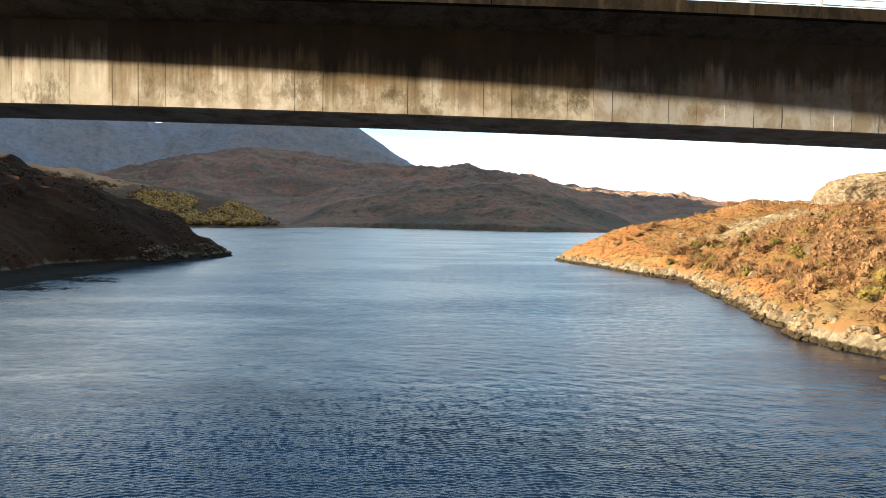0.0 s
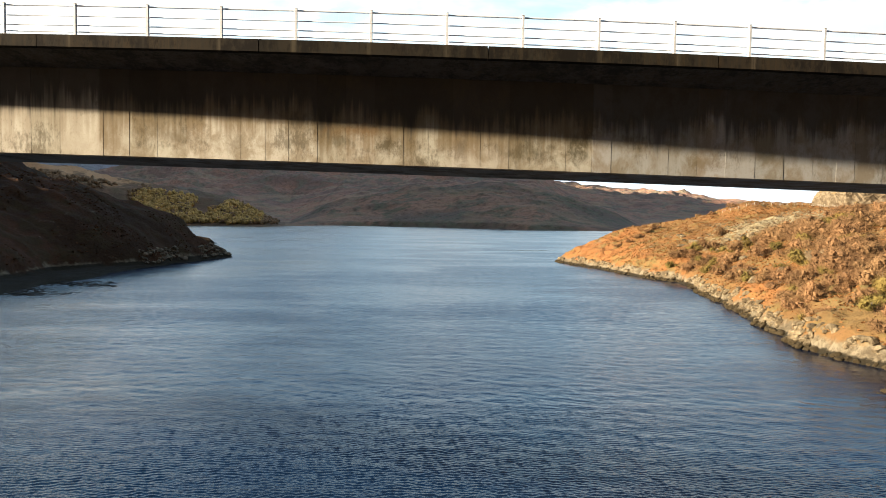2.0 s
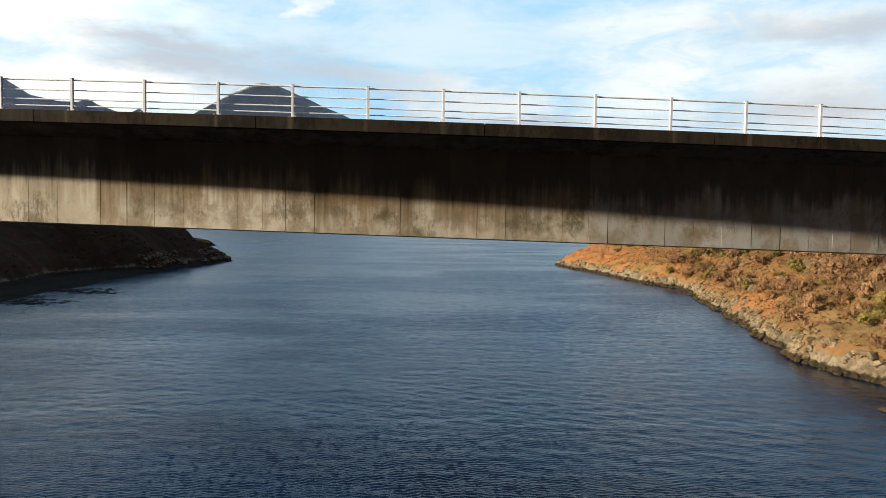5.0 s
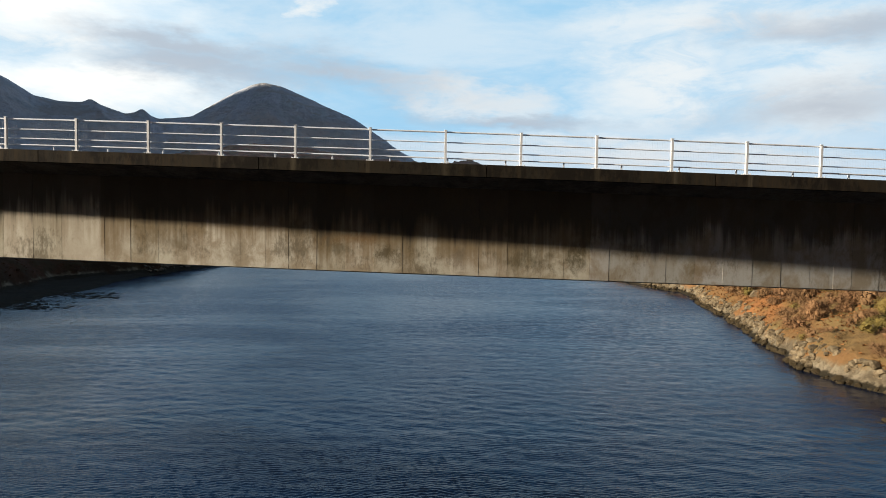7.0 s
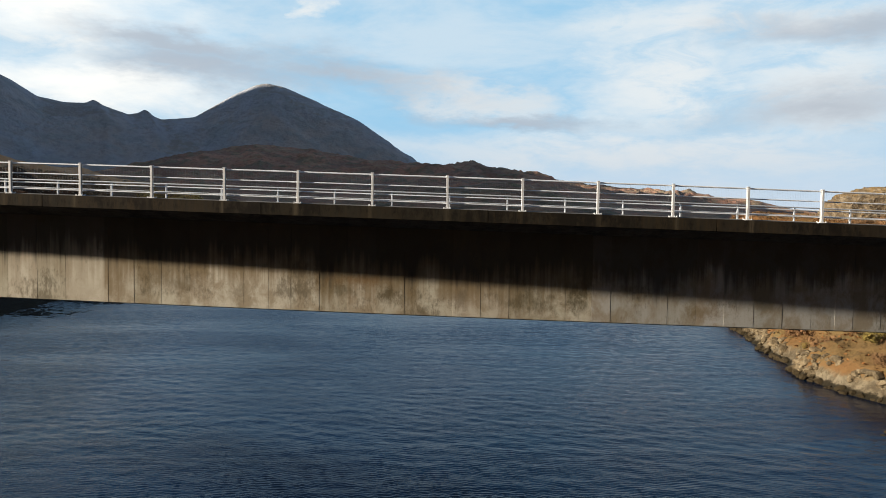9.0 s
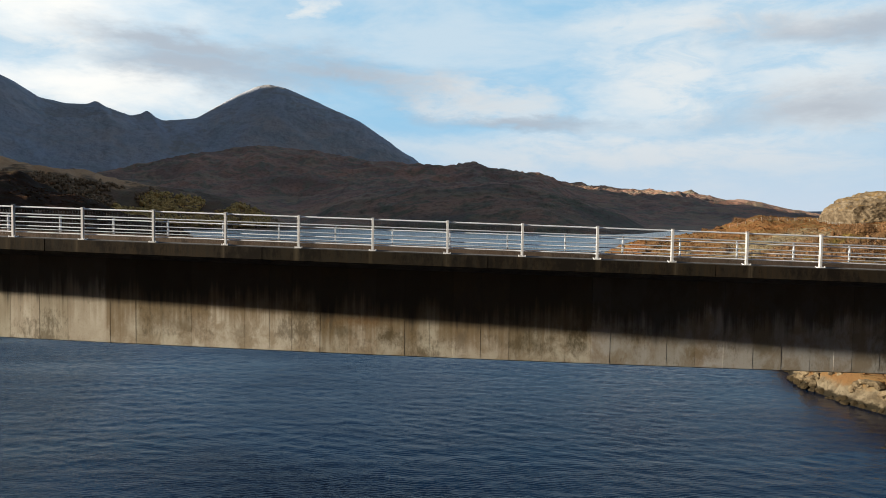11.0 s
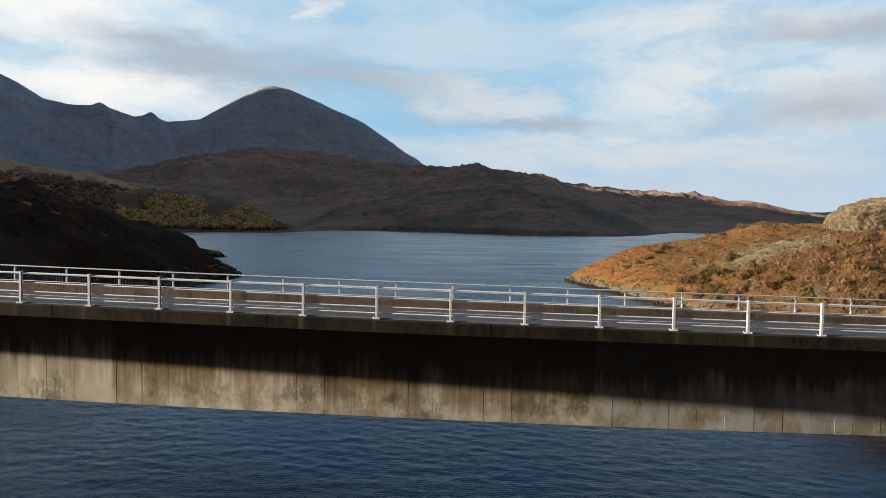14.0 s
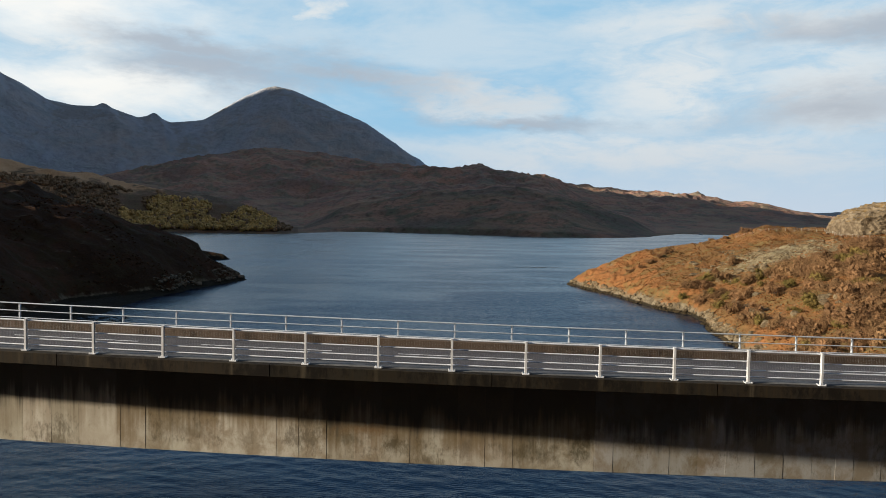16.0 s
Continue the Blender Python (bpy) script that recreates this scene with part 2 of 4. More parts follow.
        c = n.mix(n.ramp(r, 1.5, 0.1, 0, depth), c, hue)
    c = n.mix(n.ramp(fine, 0.52, 0.80, 0.0, 0.4), c, (0.12, 0.10, 0.07))
    c = n.mix(1.0, c, n.node("ShaderNodeCombineColor", Red=n.ramp(tone, 0, 1, 0.88, 1.08, False), Green=n.ramp(tone, 0, 1, 0.88, 1.07, False),
                             Blue=n.ramp(tone, 0, 1, 0.86, 1.09, False)), "MULTIPLY")
    finish(n, b, c, 0.9, n.math("ADD", fine, n.math("MULTIPLY", speck, 0.8)), 0.4, 0.005)
    return m


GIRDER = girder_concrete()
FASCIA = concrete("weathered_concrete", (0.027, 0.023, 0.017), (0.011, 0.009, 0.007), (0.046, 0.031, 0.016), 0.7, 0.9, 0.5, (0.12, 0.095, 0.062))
SLAB = concrete("deck_concrete", (0.13, 0.12, 0.10), (0.05, 0.045, 0.04), (0.10, 0.08, 0.05))
KERB = concrete("kerb_concrete", (0.115, 0.088, 0.068), (0.040, 0.032, 0.025), (0.090, 0.060, 0.040), 0.8)


def plain(name, colour, rough=0.6, metal=0.0, vary=0.25, scale=8.0):
    m, n, b, p = material(name)
    f = n.noise(p, scale, 6, 0.65)
    g = n.noise(p, scale * 0.17, 3, 0.6)
    k = n.math("ADD", n.ramp(f, 0.3, 0.7, 1 - vary, 1 + vary, False), n.ramp(g, 0.3, 0.7, -vary * 0.6, vary * 0.6, False))
    c = n.mix(1.0, colour, n.node("ShaderNodeCombineColor", Red=k, Green=k, Blue=k), "MULTIPLY")
    finish(n, b, c, rough, f, 0.15, 0.01, metal, 0.5 if rough < 0.6 else 0.15)
    return m


RAIL = plain("galvanised_rail", (0.77, 0.79, 0.82), 0.38, 0.15, 0.12, 3.0)
# far parapet: a darker, bluer grey than the near rails
FAR_RAIL = plain("dull_rail", (0.50, 0.53, 0.57), 0.5, 0.1, 0.12, 3.0)
POSTS = plain("galvanised_post", (0.61, 0.61, 0.61), 0.45, 0.1, 0.12, 3.0)
WIRE = plain("wire_mesh", (0.36, 0.355, 0.345), 0.5, 0.5, 0.1)
ASPHALT = plain("asphalt", (0.074, 0.067, 0.066), 0.85, 0.0, 0.3, 9.0)
VERGE = plain("deck_verge", (0.11, 0.108, 0.105), 0.85, 0.0, 0.3, 4.0)
LINE = plain("road_paint", (0.72, 0.72, 0.70), 0.6, 0.0, 0.12, 5.0)
WEED = plain("seaweed", (0.020, 0.014, 0.007), 0.9, 0.0, 0.4, 2.0)
WOOD = plain("fence_timber", (0.30, 0.26, 0.20), 0.85, 0.0, 0.25)
BARK = plain("birch_bark", (0.14, 0.115, 0.095), 0.85, 0.0, 0.35)
BOAT = plain("boat_paint", (0.75, 0.75, 0.73), 0.4, 0.0, 0.06)
BOAT_DARK = plain("boat_glass", (0.03, 0.035, 0.04), 0.2, 0.0, 0.1)


def rock_colours(n, p, scale=1.0):
    a = n.noise(n.scaled(p, 0.6 * scale, 0.6 * scale, 0.42 * scale), 1.0, 8, 0.7, 0.5)
    b = n.noise(p, 2.6 * scale, 6, 0.7)
    c = n.mix(n.ramp(a, 0.36, 0.62), (0.12, 0.10, 0.075), (0.29, 0.26, 0.21))
    c = n.mix(n.ramp(b, 0.55, 0.72, 0, 0.7), c, (0.13, 0.105, 0.075))
    crack = n.noise(n.scaled(p, 1.7 * scale, 1.7 * scale, 1.1 * scale, (5, 2, 9)), 1.0, 6, 0.75, 0.8)
    c = n.mix(n.ramp(crack, 0.42, 0.33, 0, 0.85), c, (0.04, 0.033, 0.024))
    return c, n.math("ADD", a, n.math("MULTIPLY", b, 0.5))


def rock(name, scale=1.0, grass=0.0, tone=(1, 1, 1), weed=False):
    m, n, b, p = material(name)
    c, h = rock_colours(n, p, scale)
    c = n.mix(1.0, c, tone, "MULTIPLY")
    k = n.ramp(n.node("ShaderNodeNewGeometry", 8), 0.0, 1.0, 0.62, 1.12, False)
    c = n.mix(1.0, c, n.node("ShaderNodeCombineColor", Red=k, Green=k, Blue=k), "MULTIPLY")
    if weed:
        xyz = n.tree.nodes.new("ShaderNodeSeparateXYZ")
        n.put(p, xyz.inputs[0])
        c = n.mix(n.ramp(n.math("SUBTRACT", xyz.outputs[2], n.math("MULTIPLY", n.noise(p, 0.7, 5, 0.7), 1.6)), 0.75, 0.15, 0.0, 0.9), c, (0.030, 0.022, 0.011))
    if grass:
        g = n.noise(p, 0.35 * scale, 7, 0.7)
        up = n.tree.nodes.new("ShaderNodeSeparateXYZ")
        n.put(n.node("ShaderNodeNewGeometry", 1), up.inputs[0])
        c = n.mix(n.ramp(n.math("ADD", n.math("MULTIPLY", up.outputs[2], 0.5), g), 0.85, 1.05, 0.0, grass), c, (0.24, 0.15, 0.055))
    finish(n, b, c, 0.9, h, 0.9, 0.4)
    return m


BOULDER = rock("pale_rock", 1.2, 0.0, (0.82, 0.71, 0.54), True)
CRAG = rock("crag_rock", 0.55, 0.8, (0.64, 0.56, 0.46))
POINT_ROCK = rock("point_rock", 0.6, 0.2, (0.72, 0.69, 0.64), True)


def moor(name, bracken, heath, moss, rocky=(0.60, 0.72), shore=3.7, scale=1.0, stone_tone=1.0, weed_top=1.3, scree=None, tops=None, relief=0.9, grain=0.65):
    """Hillside cover: bracken, heather and grass in patches, with bare rock by the water and here and there above."""
    m, n, b, p = material(name)
    big = n.noise(p, 0.022 * scale, 8, 0.66, 0.6)
    mid = n.noise(p, 0.11 * scale, 8, 0.7, 0.4)
    fine = n.noise(p, 0.9 * scale, 6, 0.75)
    c = n.mix(n.ramp(big, 0.40, 0.58), bracken, heath)
    c = n.mix(n.ramp(mid, 0.46, 0.60, 0, 0.85), c, moss)
    c = n.mix(n.ramp(fine, 0.48, 0.70, 0, grain), c, tuple(v * 0.38 for v in heath))
    stone, h = rock_colours(n, p, 0.7 * max(scale, 0.3))
    stone = n.mix(1.0, stone, (stone_tone * 1.06, stone_tone * 0.97, stone_tone * 0.80), "MULTIPLY")
    bare = n.ramp(n.noise(n.scaled(p, 0.06 * scale, 0.06 * scale, 0.1 * scale, (7, 3, 1)), 1.0, 9, 0.72, 0.5), rocky[0], rocky[1], 0, 0.9)
    xyz = n.tree.nodes.new("ShaderNodeSeparateXYZ")
    n.put(p, xyz.inputs[0])
    if tops:
        lo, hi, grass = tops
        on_top = n.math("ADD", n.ramp(xyz.outputs[2], lo, hi, 0, 1), n.ramp(n.noise(n.scaled(p, 0.009, 0.009, 0.02, (2, 6, 0)), 1.0, 6, 0.65), 0.35, 0.65, -0.7, 0.55))
        c = n.mix(n.ramp(on_top, 0.35, 0.8, 0, 0.9), c, grass)
    if scree:
        du = n.math("DIVIDE", n.math("SUBTRACT", xyz.outputs[0], scree[0] * SCALE), scree[2] * SCALE)
        dv = n.math("DIVIDE", n.math("SUBTRACT", xyz.outputs[1], scree[1] * SCALE), scree[3] * SCALE)
        near = n.math("SQRT", n.math("ADD", n.math("MULTIPLY", du, du), n.math("MULTIPLY", dv, dv)))
        near = n.math("ADD", near, n.math("MULTIPLY", n.math("SUBTRACT", n.noise(p, 0.12, 6, 0.7), 0.5), 3.0))
        c = n.mix(n.ramp(near, 1.2, 0.7, 0, 0.9), c, n.mix(n.ramp(fine, 0.40, 0.62), (0.155, 0.120, 0.062), (0.30, 0.255, 0.160)))
    if shore:
        level = n.math("SUBTRACT", xyz.outputs[2], n.math("MULTIPLY", n.math("SUBTRACT", mid, 0.5), 9.0))
        bare = n.math("MAXIMUM", bare, n.ramp(level, shore, shore - 1.8, 0, 1))
        weed = n.ramp(n.math("SUBTRACT", xyz.outputs[2], n.math("MULTIPLY", n.math("SUBTRACT", fine, 0.5), 2.0)), weed_top, weed_top - 0.6, 0, 0.92)
        stone = n.mix(weed, stone, (0.011, 0.009, 0.005))
    c = n.mix(bare, c, stone)
    finish(n, b, c, 0.92, n.math("ADD", fine, n.math("MULTIPLY", mid, 2.0)), relief, 0.7 / scale)
    return m


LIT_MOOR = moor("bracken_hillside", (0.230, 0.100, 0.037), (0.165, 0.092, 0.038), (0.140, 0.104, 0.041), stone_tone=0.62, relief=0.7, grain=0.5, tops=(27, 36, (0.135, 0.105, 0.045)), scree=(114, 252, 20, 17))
# the left point's heather, its shade deepened in the colours
DARK_MOOR = moor("shaded_heather_hillside", (0.064, 0.029, 0.014), (0.034, 0.018, 0.009), (0.044, 0.030, 0.013), (0.62, 0.72), 3.6, 1.0, 0.6, 2.7)


def far_cover(name, heath, russet, green, grass, stone, size, rocky, grassy, grain, edge=0.93):
    """Heather, dead grass, moss and broken rock, seen from afar."""
    m, n, b, p = material(name)
    up = n.tree.nodes.new("ShaderNodeSeparateXYZ")
    n.put(n.node("ShaderNodeNewGeometry", 1), up.inputs[0])
    big = n.noise(p, 0.0045 / size, 6, 0.62, 0.5)
    mid = n.noise(n.scaled(p, 1, 1, 1.6, (40, 7, 0)), 0.019 / size, 7, 0.66, 0.4)
    small = n.noise(p, 0.085 / size, 6, 0.7)
    c = n.mix(n.ramp(big, 0.40, 0.60), heath, russet)
    c = n.mix(n.ramp(mid, 0.47, 0.60, 0, 0.8), c, green)
    c = n.mix(n.ramp(small, 0.46, 0.66, 0, grain), c, tuple(0.35 * v for v in heath))
    flat = n.math("ADD", up.outputs[2], n.math("MULTIPLY", n.math("SUBTRACT", n.noise(n.scaled(p, 1, 1, 1, (3, 8, 2)), 0.011 / size, 6, 0.68), 0.5), 0.9))
    c = n.mix(n.ramp(flat, edge, edge + 0.13, 0, grassy), c, grass)
    bare = n.noise(n.scaled(p, 1, 1, 2.2, (9, 1, 5)), 0.028 / size, 8, 0.74, 0.3)
    bare = n.math("SUBTRACT", bare, n.math("MULTIPLY", n.math("SUBTRACT", up.outputs[2], 0.85), 0.45))
    c = n.mix(n.ramp(bare, rocky, rocky + 0.07, 0, 0.85), c, n.mix(n.ramp(small, 0.4, 0.6), tuple(0.55 * v for v in stone), stone))
    finish(n, b, c, 0.92, n.math("ADD", small, n.math("MULTIPLY", mid, 2.0)), 0.8, 5.0 * size)
    return m


FAR_MOOR = far_cover("distant_moor", (0.27, 0.172, 0.132), (0.45, 0.245, 0.165), (0.215, 0.195, 0.135), (0.40, 0.27, 0.165), (0.55, 0.53, 0.49), 1.0, 0.67, 0.6, 0.45)
# darker copy of the distant moor: cloud shade on the front slope, as colour
SHORE_MOOR = far_cover("shade_toned_moor", (0.185, 0.135, 0.100), (0.36, 0.205, 0.135), (0.150, 0.150, 0.095), (0.36, 0.235, 0.14), (0.55, 0.53, 0.49), 1.0, 0.66, 0.45, 0.55)
# pale blue-grey rock and heather, with distance haze mixed into the colours
MOUNTAIN = far_cover("hazed_mountain_slopes", (0.385, 0.405, 0.45), (0.44, 0.40, 0.38), (0.35, 0.37, 0.38), (0.30, 0.275, 0.245), (0.50, 0.49, 0.47), 2.6, 0.67, 0.7, 0.25, 0.82)
# sunlight on the spur is painted into the grass, brightest along the crest
SPUR_GRASS = moor("sun_toned_spur_grass", (0.23, 0.140, 0.088), (0.14, 0.100, 0.068), (0.18, 0.135, 0.078), (0.62, 0.74), 0.0, 0.35, 0.8, tops=(56, 100, (0.60, 0.35, 0.18)))


def leaves(name, a, b_, c_):
    m, n, b, p = material(name)
    r = n.node("ShaderNodeNewGeometry", 8)
    t = n.node("ShaderNodeObjectInfo", 5)
    c = n.mix(n.ramp(r, 0.0, 1.0, 0, 0.8, False), a, b_)
    c = n.mix(n.math("MULTIPLY", t, 0.75), c, c_)
    g = n.ramp(n.noise(p, 0.13, 3, 0.6), 0.35, 0.65, 0.62, 1.3, False)
    c = n.mix(1.0, c, n.node("ShaderNodeCombineColor", Red=g, Green=g, Blue=g), "MULTIPLY")
    finish(n, b, c, 0.85)
    return m


RUSSET = leaves("russet_twigs", (0.190, 0.104, 0.050), (0.135, 0.074, 0.037), (0.165, 0.100, 0.048))
GORSE = leaves("olive_leaves", (0.155, 0.115, 0.034), (0.075, 0.062, 0.020), (0.17, 0.115, 0.036))
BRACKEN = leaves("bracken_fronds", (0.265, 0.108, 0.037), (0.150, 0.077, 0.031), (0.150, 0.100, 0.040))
# yellowing leaves, brightened in colour where sunlight on the spur is missing
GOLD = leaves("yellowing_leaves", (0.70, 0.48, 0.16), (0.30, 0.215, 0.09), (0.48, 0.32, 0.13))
# sprigs for the left point, darkened along with its shaded ground
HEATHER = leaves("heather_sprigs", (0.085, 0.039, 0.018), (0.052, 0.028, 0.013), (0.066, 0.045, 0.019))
# bare birch twigs, brightened in colour the same way
DUN_WOOD = leaves("bare_birch", (0.36, 0.235, 0.14), (0.20, 0.135, 0.085), (0.27, 0.185, 0.11))

# water
WATER, n, b, p = material("sea_water")
gust = n.noise(n.scaled(p, 0.010, 0.026, 0.02), 1.0, 6, 0.62, 0.8)
lanes = n.noise(n.scaled(p, 0.035, 0.11, 0.02, (4, 9, 0)), 1.0, 5, 0.6, 1.2)


def crests(vector, detail, distortion):
    """Wavelets with narrow crests and broad troughs."""
    f = n.math("SUBTRACT", n.noise(vector, 1.0, detail, 0.55, distortion), 0.5)
    return n.math("SUBTRACT", 0.5, n.math("ABSOLUTE", f))


ripple = crests(n.scaled(p, 1.3, 2.5, 1.0), 2, 0.4)
chop = crests(n.scaled(p, 3.4, 6.0, 1.0, (7, 3, 0)), 2, 0.2)
length = n.tree.nodes.new("ShaderNodeVectorMath")
length.operation = "LENGTH"
n.put(p, length.inputs[0])
calm = n.math("MULTIPLY", n.math("MULTIPLY", n.ramp(gust, 0.36, 0.62, 0.6, 1.2), n.ramp(lanes, 0.38, 0.60, 0.6, 1.1)), n.ramp(length.outputs[1], 110.0, 330.0, 1.0, 0.6))
finish(n, b, (0.0008, 0.0060, 0.0175), 0.14, n.math("MULTIPLY", n.math("ADD", ripple, n.math("MULTIPLY", chop, 0.25)), calm), 1.0, 0.068, 0.0, 0.3)
# farther off only the long windward sides of the wavelets show: facets that lean south, each its own way
far_off = n.ramp(length.outputs[1], 50.0, 190.0, 0.12, 1.0)
lean = n.tree.nodes.new("ShaderNodeTexNoise")
lean.inputs["Scale"].default_value = 1.0
lean.inputs["Detail"].default_value = 3
n.put(n.scaled(p, 0.8, 1.5, 1.0, (2, 5, 0)), lean.inputs["Vector"])
tilt = n.tree.nodes.new("ShaderNodeVectorMath")
tilt.operation = "MULTIPLY_ADD"
n.put(lean.outputs["Color"], tilt.inputs[0])
tilt.inputs[1].default_value = (0.30, 0.26, 0.0)
tilt.inputs[2].default_value = (-0.15, -0.13 - 0.085, 0.0)
facet = n.tree.nodes.new("ShaderNodeVectorMath")
facet.operation = "MULTIPLY_ADD"
n.put(tilt.outputs[0], facet.inputs[0])
n.put(n.math("MULTIPLY", far_off, n.ramp(gust, 0.36, 0.62, 0.75, 1.15)), facet.inputs[1])
n.put(b.inputs["Normal"].links[0].from_socket, facet.inputs[2])
unit = n.tree.nodes.new("ShaderNodeVectorMath")
unit.operation = "NORMALIZE"
n.put(facet.outputs[0], unit.inputs[0])
n.put(unit.outputs[0], b.inputs["Normal"])
n.put(n.math("ADD", n.ramp(length.outputs[1], 70.0, 250.0, 0.03, 0.20), n.ramp(gust, 0.4, 0.6, -0.01, 0.03)), b.inputs["Roughness"])
n.put(1.33, b.inputs["IOR"])

# ---- mesh helpers ----


def part(name, bm, mat, parent=None, label=""):
    """Links a bmesh as one mesh object, under its thing."""
    me = bpy.data.meshes.new(name)
    bm.to_mesh(me)
    bm.free()
    return piece(name, me, mat, parent, label)


def piece(name, me, mat, parent=None, label="", m=None):
    if mat and not me.materials:
        me.materials.append(mat)
    ob = new(name, me)
    if parent:
        ob.parent = parent
    if m is not None:
        ob.matrix_local = m
    return tagged(ob, label)


def mesh_of(name, verts, faces, smooth=False):
    me = bpy.data.meshes.new(name)
    verts, faces = np.asarray(verts, float), np.asarray(faces, int)
    me.vertices.add(len(verts))
    me.vertices.foreach_set("co", verts.ravel())
    k = faces.shape[1]
    me.loops.add(faces.size)
    me.loops.foreach_set("vertex_index", faces.ravel())
    me.polygons.add(len(faces))
    me.polygons.foreach_set("loop_start", np.arange(len(faces)) * k)
    me.update(calc_edges=True)
    me.polygons.foreach_set("use_smooth", np.full(len(faces), smooth))
    return me


def thing(name, label, category, group="", kind="", at=(0, 0, 0)):
    ob = new(name)
    ob.location = at
    return tagged(ob, label, category, group, kind)


def box(bm, lo, hi, bevel=0.0, m=None):
    made = bmesh.ops.create_cube(bm, size=1.0)["verts"]
    for v in made:
        v.co = Vector([l + (c + 0.5) * (h - l) for c, l, h in zip(v.co, lo, hi)])
    if bevel:
        edges = list({e for v in made for e in v.link_edges})
        made = bmesh.ops.bevel(bm, geom=edges, offset=bevel, segments=1, affect="EDGES")["verts"] + [v for v in made if v.is_valid]
    if m is not None:
        for v in set(made):
            v.co = m @ v.co
    return bm


def grid_faces(rows, cols):
    i = np.arange(rows - 1)[:, None] * cols + np.arange(cols - 1)[None]
    return np.stack([i, i + 1, i + cols + 1, i + cols], -1).reshape(-1, 4)


# ---- noise for landforms ----


def lattice(ix, iy, seed):
    h = (ix.astype(np.int64) * 374761393 + iy.astype(np.int64) * 668265263 + seed * 974634777) & 0xFFFFFFFF
    h = ((h ^ (h >> 13)) * 1274126177) & 0xFFFFFFFF
    return ((h ^ (h >> 16)) & 0xFFFF) / 65535.0


def value_noise(x, y, seed):
    ix, iy = np.floor(x), np.floor(y)
    fx, fy = x - ix, y - iy
    fx, fy = fx * fx * (3 - 2 * fx), fy * fy * (3 - 2 * fy)
    a, b2 = lattice(ix, iy, seed), lattice(ix + 1, iy, seed)
    c, d = lattice(ix, iy + 1, seed), lattice(ix + 1, iy + 1, seed)
    return (a + (b2 - a) * fx) * (1 - fy) + (c + (d - c) * fx) * fy


def fbm(x, y, size, octaves=5, seed=1, ridged=False, gain=0.5):
    total, amp, norm = 0.0, 1.0, 0.0
    x, y = np.asarray(x, float) / size, np.asarray(y, float) / size
    for o in range(octaves):
        v = value_noise(x + 17.3 * o, y - 9.1 * o, seed + o)
        total = total + amp * ((1 - 2 * np.abs(v - 0.5)) if ridged else v)
        norm += amp
        amp *= gain
        x, y = x * 2.03, y * 2.03
    return total / norm - 0.5


def smooth(v, lo, hi):
    t = np.clip((v - lo) / (hi - lo), 0, 1)
    return t * t * (3 - 2 * t)


def shore_distance(x, y, line):
    """Distance to a closed shoreline, positive on land."""
    best, inside = np.full(x.shape, 1e18), np.zeros(x.shape, bool)
    pts = np.array(line, float)
    for (ax, ay), (bx, by) in zip(pts, np.roll(pts, -1, 0)):
        dx, dy = bx - ax, by - ay
        t = np.clip(((x - ax) * dx + (y - ay) * dy) / (dx * dx + dy * dy), 0, 1)
        best = np.minimum(best, (x - ax - t * dx) ** 2 + (y - ay - t * dy) ** 2)
        if dy:
            inside ^= ((ay > y) != (by > y)) & (x < dx * (y - ay) / dy + ax)
    return np.sqrt(best) * np.where(inside, 1, -1)


# ---- water and sea bed ----
xs = np.concatenate([[-6000, -3000], np.linspace(-1200, 1200, 25), [3000, 6000]])
wx, wy = np.meshgrid(xs, xs)
wave_rows = [44.0]
while wave_rows[-1] < 300:
    wave_rows.append(wave_rows[-1] * (1 + 0.0013 + 0.0022 * (wave_rows[-1] - 44) / 86))
wa = np.radians(np.concatenate([np.arange(-180, -37, 6), np.arange(-35.5, 35.5, 0.12), np.arange(38, 180, 6), [180]]))
wr = np.concatenate([[0.001, 10, 25], [34], wave_rows, 300 * 1.13 ** np.arange(1, 27)])
WA, WR = np.meshgrid(wa, wr)
sea_x, sea_y = WR * np.sin(WA), WR * np.cos(WA)
wave_rng = np.random.default_rng(3)
sea_z = np.zeros(sea_x.shape)
gusts = 0.55 + 1.3 * np.clip(fbm(sea_x, sea_y * 2, 60, 4, 131) + 0.5, 0.1, 0.9)
cell = WR * (0.0013 + 0.0022 * np.clip((WR - 44) / 86, 0, 3))
for i in range(116):
    wl = 0.31 * 2.1 ** wave_rng.uniform(0, 1) if i < 100 else 1.4 * 3.6 ** wave_rng.uniform(0, 1)
    way = math.pi / 2 + wave_rng.normal(0, 0.42) + 0.05
    k = 2 * math.pi / wl
    slant = (0.0172 if i < 100 else 0.0065) * smooth(wl / (cell * 2.6), 0.5, 1.5)
    phase = k * (sea_x * math.cos(way) + sea_y * math.sin(way)) + wave_rng.uniform(0, 6.28)
    sea_z += slant / k * (np.sin(phase) - 0.4 * np.cos(2 * phase))
sea_z *= gusts * (1 - 0.25 * smooth(WR, 80, 180)) * smooth(-WR, -295, -150) * smooth(WR, 40, 46) * smooth(np.radians(35.5) - np.abs(WA), 0.0, 0.04)
sea = piece("water", mesh_of("water", np.stack([sea_x, sea_y, sea_z], -1).reshape(-1, 3), grid_faces(len(wr), len(wa))[:, ::-1], True), WATER)
tagged(sea, "dark blue rippled sea loch water reflecting the sky", "water", kind="structure")
bed = piece("ground", mesh_of("ground", np.stack([wx, wy, 0 * wx - 14], -1).reshape(-1, 3), grid_faces(len(xs), len(xs))), DARK_MOOR)
tagged(bed, "dark sea bed under the loch", "ground", kind="structure")

